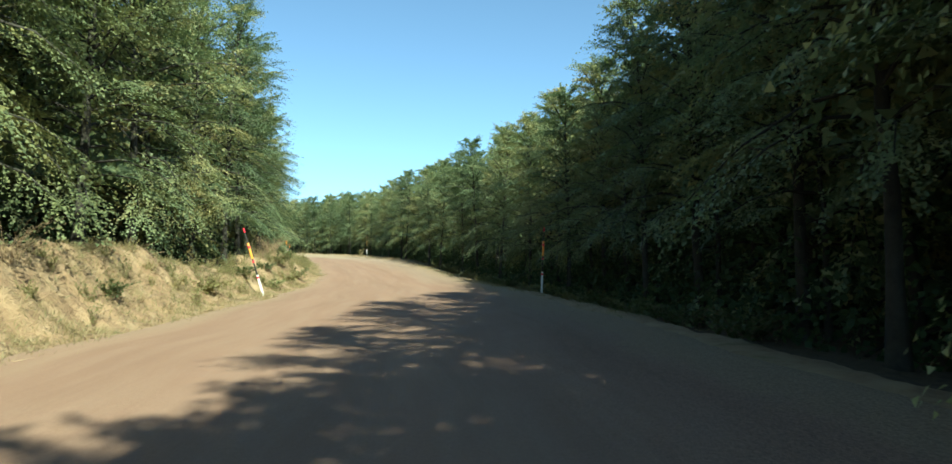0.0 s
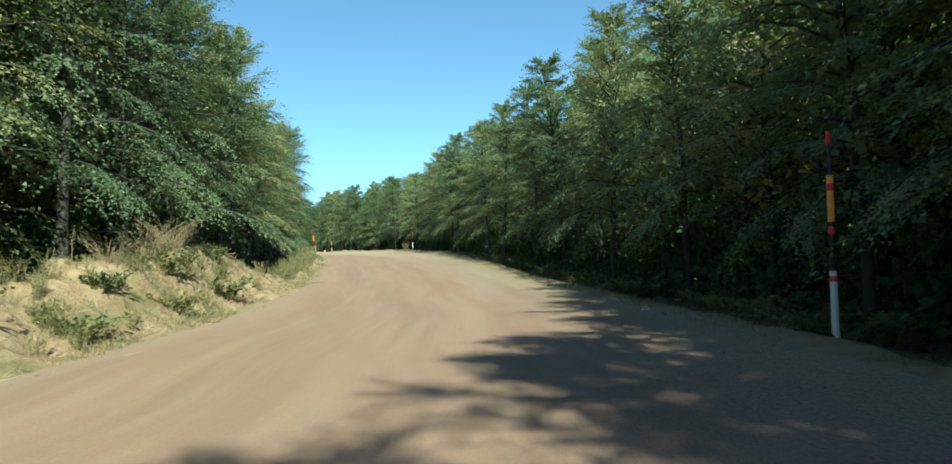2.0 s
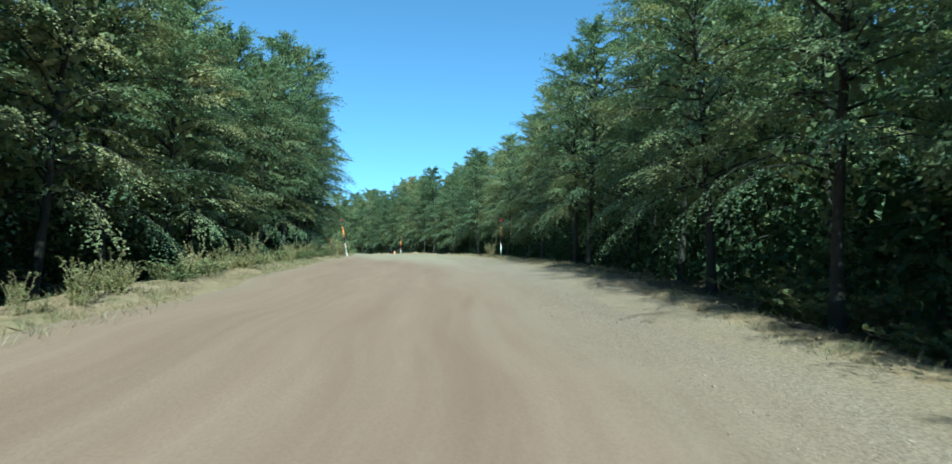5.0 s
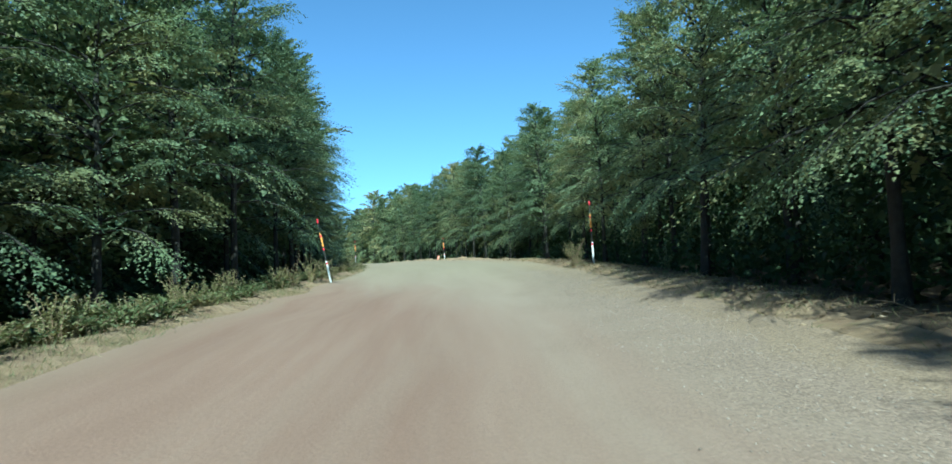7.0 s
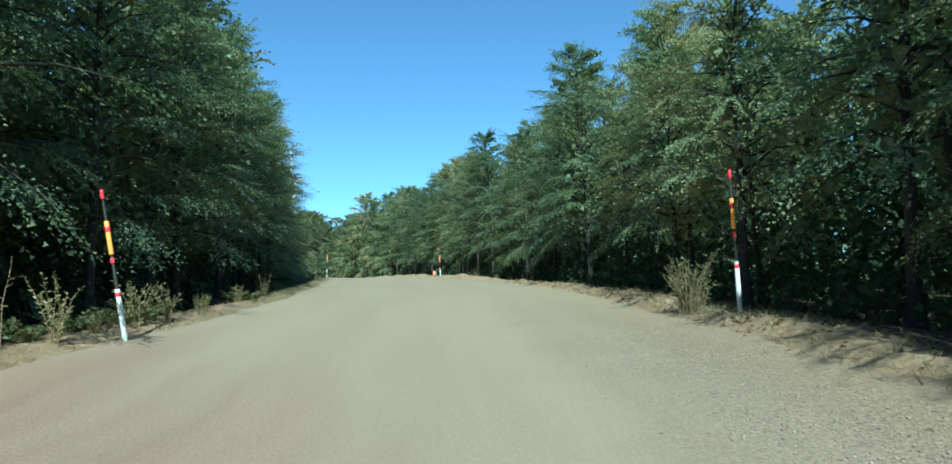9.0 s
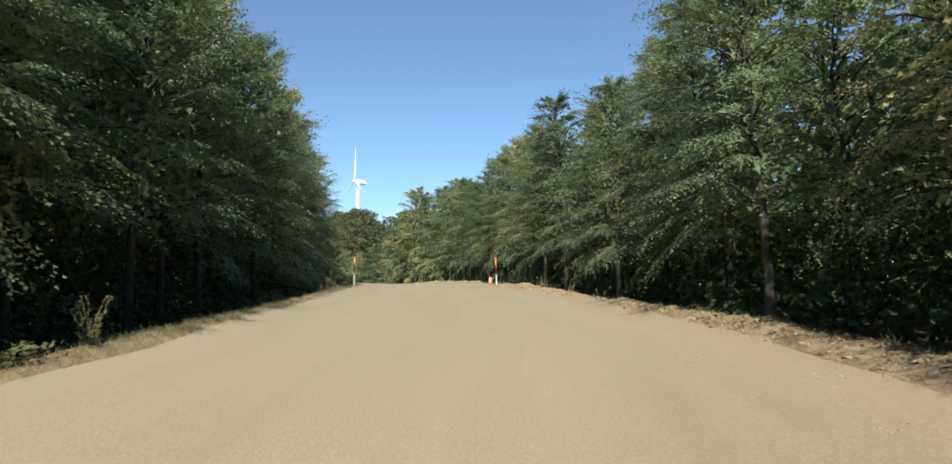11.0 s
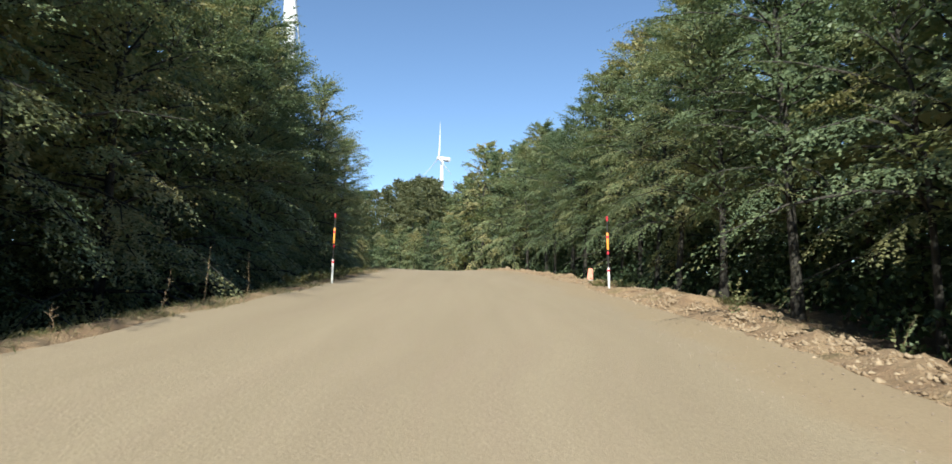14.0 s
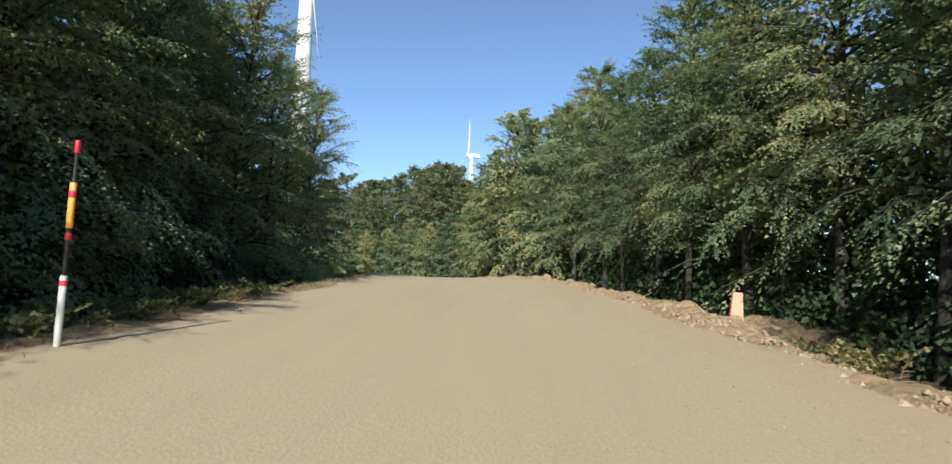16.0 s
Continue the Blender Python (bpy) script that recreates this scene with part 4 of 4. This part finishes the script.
rng = np.random.default_rng(21)
for s in np.concatenate([np.arange(7, 30, 0.5), np.arange(20, 38, 0.8), np.arange(26, 42, 0.3), np.arange(44, 60, 0.3), np.arange(60, 96, 1.0), np.arange(96, 106, 3.0)]):
    l, r = edges(s)
    x, y = at(s + rng.uniform(-0.5, 0.5), l - (rng.uniform(0.5, 2.7) if s < 43 else rng.uniform(0.5, 1.7) if s < 96 else rng.uniform(0.35, 0.8)))
    put(weeds[rng.integers(0, 3)], x, y, rng.uniform(0, 6.28), rng.uniform(0.45, 1.1) * (0.65 if s < 43 else 0.8 if s < 62 else 1.0))
for s, off in ((16, 1.2), (22, 0.9), (29, 1.6), (31, 0.9), (33, 1.4), (34.5, 0.7), (36, 1.5), (38, 0.8), (39.5, 1.6), (73, 1.5), (75, 1.3), (76.5, 1.5), (78, 1.2), (79.5, 1.5), (83, 1.4), (88, 1.4), (97, 1.3), (103, 0.7), (137, 0.7), (138.2, 0.5), (139.5, 0.8), (140.6, 0.6), (142, 0.7), (143, 0.5), (144, 0.8), (145.2, 0.6), (147, 0.7), (148.5, 0.6), (150, 0.7)):
    l, r = edges(s)
    x, y = at(s, l - off)
    put(brambles[int(s) % 2], x, y, rng.uniform(0, 6.28), rng.uniform(0.6, 0.95))
for s in np.arange(62, 97, 0.75):
    put(brambles[rng.integers(0, 2)], *at(s + rng.uniform(-0.3, 0.3), edges(s)[0] - rng.uniform(0.75, 1.7)), rng.uniform(0, 6.28), rng.uniform(0.4, 0.8))
for s in np.arange(14, 62, 2.4):
    l, r = edges(s)
    x, y = at(s + rng.uniform(-0.8, 0.8), r + rng.uniform(1.3, 2.2))
    put(brambles[rng.integers(0, 2)], x, y, rng.uniform(0, 6.28), rng.uniform(0.8, 1.25))
for s, off in ((86, 1.4), (112, 1.9), (121, 1.6), (126, 1.6), (131, 1.5), (133.5, 2.6), (136.0, 3.6), (137.4, 3.0), (138.6, 1.1), (140.6, 0.9), (142.4, 1.0), (152.0, 1.4), (150, 1.3)):
    l, r = edges(s)
    x, y = at(s, r + off)
    put(sapling[int(s) % 2] if s in (86, 121, 126, 131) else brambles[int(s) % 2], x, y, rng.uniform(0, 6.28), rng.uniform(0.45, 0.7))
put(tuft, *at(95.2, 4.3), 0.4, 1.0)
dead = plant_thing("dead_bush", "dry brown dead bush on the earth bank", "bush", "dead bushes", 240, 46, 1.5, 0.5, 0.07, 6, STRAW, 0.12, 0.75)
for s, off, size in ((36.5, 2.2, 0.85), (37.3, 2.0, 0.9), (38.2, 2.1, 0.7), (34.0, 1.9, 0.6), (13.5, 1.9, 0.7)):
    put(dead, *at(s, edges(s)[0] - off), s * 1.7, size)


# ---- grass, fallen leaves, stones ----
def blades(name, spans, mat, label, seed, broad=0.024, rise=1.0):
    """spans: (from s, to s, side, nearest, farthest beyond the edge, count, length)."""
    rng = np.random.default_rng(seed)
    xs, ys, ln = [], [], []
    for s0, s1, side, near, far, count, size in spans:
        s = rng.uniform(s0, s1, count)
        clump = rng.normal(0, 1, count)
        l, r = edges(s)
        off = near + (far - near) * rng.uniform(0, 1, count) ** 1.1
        i = np.searchsorted(RUN, s)
        u = np.where(side < 0, l - off, r + off)
        x, y = TRACK[i, 0] + DIR[i, 1] * u + rng.normal(0, 0.3, count), TRACK[i, 1] - DIR[i, 0] * u + rng.normal(0, 0.3, count)
        keep = vnoise(x * 0.8, y * 0.8, 31) + 0.5 * vnoise(x * 2.5, y * 2.5, 32) > rng.uniform(-0.7, 0.6, count)
        xs.append(x[keep])
        ys.append(y[keep])
        ln.append((size * rng.uniform(0.4, 1.3, count))[keep])
    x, y, n = np.concatenate(xs), np.concatenate(ys), np.concatenate(ln)
    base = np.stack([x, y, terrain(x, y) - 0.01], -1)
    az = rng.uniform(0, 2 * math.pi, len(x))
    la = unit(np.stack([np.cos(az) * 0.6, np.sin(az) * 0.6, rise * rng.uniform(0.25, 1.3, len(x))], -1))
    sd = unit(np.cross(la, rng.normal(0, 1, (len(x), 3))))
    v, f = leaf_quads(base, la, sd, n, rng, broad, 0.15)
    return tagged(new(name, mesh_from(name, v, f, [mat])), label, "grass", kind="stuff")


blades("dry_grass", [(-4, 32, -1, 0.0, 3.0, 60000, 0.2), (32, 37, -1, 0.1, 2.6, 9000, 0.2), (37, 45, -1, 0.0, 2.6, 7000, 0.16), (45, 60, -1, -0.1, 1.8, 14000, 0.2), (24, 60, 1, -0.1, 0.9, 6000, 0.14), (60, 165, -1, -0.15, 0.9, 34000, 0.13), (60, 104, -1, -0.4, 0.7, 16000, 0.09), (104, 138, -1, -0.3, 0.5, 15000, 0.12), (52, 118, 1, 0.1, 1.5, 9000, 0.15), (118, 162, 1, 1.2, 3.0, 5000, 0.16)], STRAW, "matted dry yellow grass on the verges", 41)
blades("green_grass", [(-4, 44, -1, 0.2, 2.8, 9000, 0.2), (44, 60, -1, 0.0, 1.7, 4000, 0.18), (60, 165, -1, 0.1, 0.9, 14000, 0.16), (60, 100, -1, -0.2, 0.8, 7000, 0.09), (104, 140, -1, -0.25, 0.6, 11000, 0.12), (15, 60, 1, -0.15, 0.8, 7000, 0.14), (60, 110, 1, 0.1, 1.5, 6000, 0.15), (118, 162, 1, 1.6, 3.2, 3500, 0.17)], SHRUB, "short green grass on the verges", 42)


blades("twig_litter", [(4, 47, -1, 0.0, 2.6, 2600, 0.6), (47, 60, -1, -0.2, 1.0, 350, 0.5), (60, 118, 1, 0.2, 1.4, 900, 0.5), (118, 160, 1, 0.8, 2.6, 500, 0.45)], TWIG, "dry broken twigs strewn over the verges", 43, 0.012, 0.12)


def scatter_spots(rng, spans):
    xs, ys = [], []
    for s0, s1, u0, u1, count in spans:
        s = rng.uniform(s0, s1, count)
        l, r = edges(s)
        u = r + rng.uniform(u0, u1, count) if u0 > -3 and u0 < 50 else l - rng.uniform(-u1 - 100, -u0 - 100, count)
        i = np.searchsorted(RUN, s)
        xs.append(TRACK[i, 0] + DIR[i, 1] * u + rng.normal(0, 0.25, count))
        ys.append(TRACK[i, 1] - DIR[i, 0] * u + rng.normal(0, 0.25, count))
    return np.concatenate(xs), np.concatenate(ys)


def leaf_fall():
    rng = np.random.default_rng(51)
    x, y = scatter_spots(rng, [(15, 90, 0.6, 3.0, 2500), (90, 118, 0.3, 2.4, 3000), (118, 165, 1.3, 2.8, 900)])
    n = len(x)
    base = np.stack([x, y, terrain(x, y) + 0.012], -1)
    az = rng.uniform(0, 2 * math.pi, n)
    la = unit(np.stack([np.cos(az), np.sin(az), rng.normal(0.1, 0.25, n)], -1))
    sd = unit(np.cross(unit(rng.normal(0, 0.4, (n, 3)) + (0, 0, 1)), la))
    v, f = leaf_quads(base, la, sd, rng.uniform(0.05, 0.12, n), rng, 0.33, 0.3)
    mat = leaf_material("fallen_leaf", (0.16, 0.1, 0.05), (0.36, 0.26, 0.14), (0.3, 0.18, 0.08), 0.1)
    return tagged(new("fallen_leaves", mesh_from("fallen_leaves", v, f, [mat])), "brown fallen beech leaves on the verge", "leaves", kind="stuff")


leaf_fall()


def pebble_mesh(rng, n, sizes, x, y, z, rough=True):
    """n joined rough stones of twenty facets each, merged as four-sided rings."""
    sides = 6 if rough else 4
    ang = np.linspace(0, 2 * math.pi, sides, endpoint=False)
    ring = [(0.0, -0.5), (0.8, -0.25), (1.0, 0.1), (0.6, 0.45), (0.0, 0.55)] if rough else [(0.0, -0.5), (1.0, 0.0), (0.0, 0.6)]
    proto = np.array([[q * math.cos(a), q * math.sin(a), h] for q, h in ring for a in ang])
    p = len(proto)
    i = np.arange(p).reshape(len(ring), sides)
    j = np.roll(i, -1, axis=1)
    f0 = np.stack([i[:-1], j[:-1], j[1:], i[1:]], -1).reshape(-1, 4)
    v = proto[None] * rng.uniform(0.7, 1.3, (n, p, 1)) * sizes[:, None, None] * rng.uniform(0.6, 1.2, (n, 1, 3))
    v[:, :sides] = v[:, :1]
    v[:, p - sides:] = v[:, p - sides:p - sides + 1]
    a = rng.uniform(0, 6.28, n)
    c, s = np.cos(a)[:, None], np.sin(a)[:, None]
    v = np.stack([v[..., 0] * c - v[..., 1] * s + x[:, None], v[..., 0] * s + v[..., 1] * c + y[:, None], v[..., 2] + z[:, None]], -1)
    f = (f0[None] + p * np.arange(n)[:, None, None]).reshape(-1, 4)
    return v.reshape(-1, 3), f


def road_surface(x, y):
    s, u = run_of(x, y)
    return track_z(s) + cross_rise(s, u)


def stone_mix(name, dark, light):
    """Loose stones, each of its own tone."""
    m, nt, b, geo = start(name, 0.95)
    tone = mix(nt, geo.outputs["Random Per Island"], dark, light)
    grain = ramp(nt, noise_tex(nt, geo.outputs["Position"], 60, 4, 0.7), [(0.3, (0.75, 0.75, 0.75)), (0.7, (1, 1, 1))])
    nt.links.new(mix(nt, 1.0, tone, grain, "MULTIPLY"), b.inputs["Base Color"])
    return m


def gravel():
    rng = np.random.default_rng(61)
    x, y = scatter_spots(rng, [(12, 60, -2.0, 0.2, 2500), (57, 94, -2.1, -0.2, 13000), (90, 160, -1.4, 0.4, 3500)])
    v, f = pebble_mesh(rng, len(x), 0.006 + 0.013 * rng.uniform(0, 1, len(x)) ** 2, x, y, road_surface(x, y) + 0.003, False)
    tagged(new("gravel", mesh_from("gravel", v, f, [stone_mix("loose_gravel", (0.19, 0.15, 0.12), (0.4, 0.325, 0.265))])), "loose pale gravel along the road edge", "gravel", kind="stuff")
    x, y = scatter_spots(rng, [(92, 118, 0.1, 1.6, 900), (118, 165, -0.5, 1.4, 9000), (118, 150, 0.0, 1.1, 7000), (128.5, 138, 0.8, 3.2, 4000), (40, 92, 0.3, 1.8, 350), (4, 34, -102.4, -99.8, 900), (34, 47, -102.2, -99.6, 1100)])
    v, f = pebble_mesh(rng, len(x), 0.014 + 0.06 * rng.uniform(0, 1, len(x)) ** 3.4, x, y, terrain(x, y) + 0.01, False)
    clod = stone_mix("soil_clod", (0.24, 0.17, 0.105), (0.42, 0.325, 0.22))
    tagged(new("soil_clods", mesh_from("soil_clods", v, f, [clod])), "broken clods of tan soil along the berm", "soil", kind="stuff")


gravel()


# ---- single things on the verges ----
def boulder(x, y, size, seed, name, label, mat, tall=1.0):
    rng = np.random.default_rng(seed)
    bm = bmesh.new()
    bmesh.ops.create_icosphere(bm, subdivisions=3, radius=size)
    off = Vector(rng.uniform(-50, 50, 3))
    for w in bm.verts:
        w.co *= 1 + 0.32 * noise.noise(w.co / size * 1.1 + off) + 0.12 * noise.noise(w.co / size * 3.5 + off)
        w.co.z *= tall
    for k in range(9):
        cut = Vector(rng.normal(0, 1, 3)).normalized()
        reach = size * rng.uniform(0.5, 0.85)
        for w in bm.verts:
            over = w.co.dot(cut) - reach
            if over > 0:
                w.co -= cut * over
    me = bpy.data.meshes.new(name)
    bm.to_mesh(me)
    bm.free()
    me.materials.append(mat)
    ob = new(name, me)
    ob.matrix_basis = Matrix.Translation((x, y, height(x, y) + size * tall * 0.35)) @ Matrix.Rotation(rng.uniform(0, 6), 4, "Z")
    return tagged(ob, label, "stone", "stones on the verge")


SOILROCK = plain("tan_rock", (0.33, 0.25, 0.165), 0.95, wear=0.4, scale=6)
for k, (s, off, size) in enumerate([(136.25, 3.1, 0.3), (129.0, 0.9, 0.09), (134.0, 1.1, 0.12), (146, 1.3, 0.12), (151, 1.2, 0.16), (155, 1.0, 0.2), (157.5, 1.4, 0.24), (160, 1.1, 0.17), (163.5, 0.9, 0.28), (166, 1.3, 0.34), (169.5, 1.0, 0.3), (173, 1.2, 0.36), (117, 1.2, 0.11), (111, 1.5, 0.1), (119.5, 1.6, 0.14), (108.5, 1.3, 0.13)]):
    l, r = edges(s)
    x, y = at(s, r + off)
    boulder(x, y, size, 300 + k, "rock", "rough tan rock lying on the dirt berm", SOILROCK, 1.0 if k == 0 else 0.75)


def marker_post(x, y):
    root = new("marker_post")
    root.matrix_basis = Matrix.Translation((x, y, height(x, y) + 0.05)) @ pose(0, 0, 0, 0, 4, 25)

    def block(name, w0, w1, z0, z1, mat, label):
        bm = bmesh.new()
        bmesh.ops.create_cube(bm, size=1)
        for v in bm.verts:
            k = v.co.z + 0.5
            w = w0 + (w1 - w0) * k
            v.co = Vector((v.co.x * w, v.co.y * w * 0.7, z0 + (z1 - z0) * k))
        bmesh.ops.bevel(bm, geom=bm.edges, offset=0.012, segments=2, affect="EDGES")
        me = bpy.data.meshes.new(name)
        bm.to_mesh(me)
        bm.free()
        me.materials.append(mat)
        part(name, me, root, label)

    block("footing", 0.3, 0.27, -0.15, 0.1, CONCRETE, "bare grey footing")
    block("post", 0.26, 0.19, 0.1, 0.6, PINK, "faded red-orange paint")
    return tagged(root, "short tapered red-orange concrete marker post", "marker post")


marker_post(-40.7, 140.75)


def stick(seed, x, y, length, thick, arch, turn, dead=True):
    rng = np.random.default_rng(seed)
    k = np.linspace(0, 1, 9)
    pts = np.stack([length * (k - 0.5), rng.normal(0, 0.03 * length, 9).cumsum() * 0.5, arch * np.sin(math.pi * k) + 0.02], -1)
    wood = Soup()
    wood.add(*tube(pts, thick * (1 - 0.7 * k), 6))
    for i in range(4):
        q = rng.integers(2, 7)
        end = pts[q] + np.array([rng.uniform(0.05, 0.2), rng.uniform(-0.18, 0.18), rng.uniform(0.0, 0.1)]) * length
        wood.add(*tube(np.array([pts[q], (pts[q] + end) / 2 + (0, 0, 0.02), end]), [thick * 0.5, thick * 0.35, thick * 0.15], 5))
    ob = new("fallen_branch", wood.mesh("fallen_branch", TWIG, True))
    gx_, gy_ = math.cos(turn) * length / 2, math.sin(turn) * length / 2
    dz = height(x + gx_, y + gy_) - height(x - gx_, y - gy_)
    ob.matrix_basis = Matrix.Translation((x, y, (height(x + gx_, y + gy_) + height(x - gx_, y - gy_)) / 2)) @ Matrix.Rotation(turn, 4, "Z") @ Matrix.Rotation(-math.atan2(dz, length), 4, "Y")
    return tagged(ob, "dry bare fallen branch lying on the verge", "branch", "fallen branches")


rng = np.random.default_rng(71)
for s, off, length, thick, arch in ((10.5, 2.4, 2.2, 0.03, 0.7), (11.2, 2.6, 2.4, 0.025, 0.8), (11.8, 2.3, 1.8, 0.02, 0.6), (12.6, 2.5, 2.0, 0.02, 0.5), (17, 2.0, 1.6, 0.03, 0.1), (19, 1.9, 1.8, 0.03, 0.1), (20.5, 2.1, 1.5, 0.025, 0.15),
                                (24, 1.2, 1.1, 0.015, 0.05), (29, 0.6, 0.9, 0.015, 0.04), (34, 0.5, 0.8, 0.012, 0.03), (36.5, 2.3, 1.9, 0.02, 0.1), (38, 2.2, 2.2, 0.022, 0.12), (40, 2.0, 1.6, 0.018, 0.1), (41.5, 1.7, 2.0, 0.02, 0.1), (42.5, 1.3, 1.4, 0.016, 0.08), (43.3, 1.0, 1.6, 0.02, 0.05), (44.2, 0.8, 1.2, 0.016, 0.05), (45.4, 0.9, 1.5, 0.014, 0.04), (46.6, 0.4, 1.2, 0.026, 0.02), (39, 0.3, 1.0, 0.014, 0.04), (41, 0.2, 0.8, 0.02, 0.03), (43, 0.4, 0.9, 0.015, 0.05), (49, 0.2, 0.7, 0.014, 0.03), (143.5, -0.2, 1.3, 0.015, 0.02)):
    l, r = edges(s)
    x, y = at(s, l - off)
    stick(int(s * 10), x, y, length, thick, arch, radians(heading(s)) + rng.uniform(0.3, 1.9))
for s, off in ((66, 1.2), (72.5, 1.0), (76, 1.5), (90, 1.2), (113, 1.0), (118, 0.8), (123, 1.4), (128, 1.1)):
    l, r = edges(s)
    x, y = at(s, r + off)
    stick(int(s * 10), x, y, rng.uniform(0.6, 1.3), 0.016, 0.05, radians(heading(s)) + rng.uniform(0, 3))


def bare_stalk(x, y, tall, seed):
    rng = np.random.default_rng(seed)
    k = np.linspace(0, 1, 7)
    pts = np.stack([rng.normal(0, 0.02, 7).cumsum() + 0.12 * tall * k, rng.normal(0, 0.02, 7).cumsum(), tall * k - 0.1], -1)
    w = Soup()
    w.add(*tube(pts, 0.008 * (1 - 0.7 * k), 5))
    for i in range(12):
        q = rng.uniform(0.1, 0.8)
        p = np.array([np.interp(q, k, pts[:, c]) for c in range(3)])
        w.add(*tube(np.array([p, p + np.array([rng.uniform(-0.08, 0.08), rng.uniform(-0.08, 0.08), 0.06])]), [0.006, 0.002], 4))
    ob = new("dry_stalk", w.mesh("dry_stalk", TWIG, True))
    ob.matrix_basis = Matrix.Translation((x, y, height(x, y)))
    return tagged(ob, "bare upright dry stalk on the road verge", "stalk", "dry stalks")


for s, off, tall in ((129.5, 0.6, 0.9), (131.5, 0.7, 1.4), (134.0, 0.6, 1.2), (126, 0.5, 0.5), (92, 0.8, 1.5), (36, 2.0, 1.2), (33, 2.2, 1.1)):
    l, r = edges(s)
    bare_stalk(*at(s, l - off), tall, int(s))
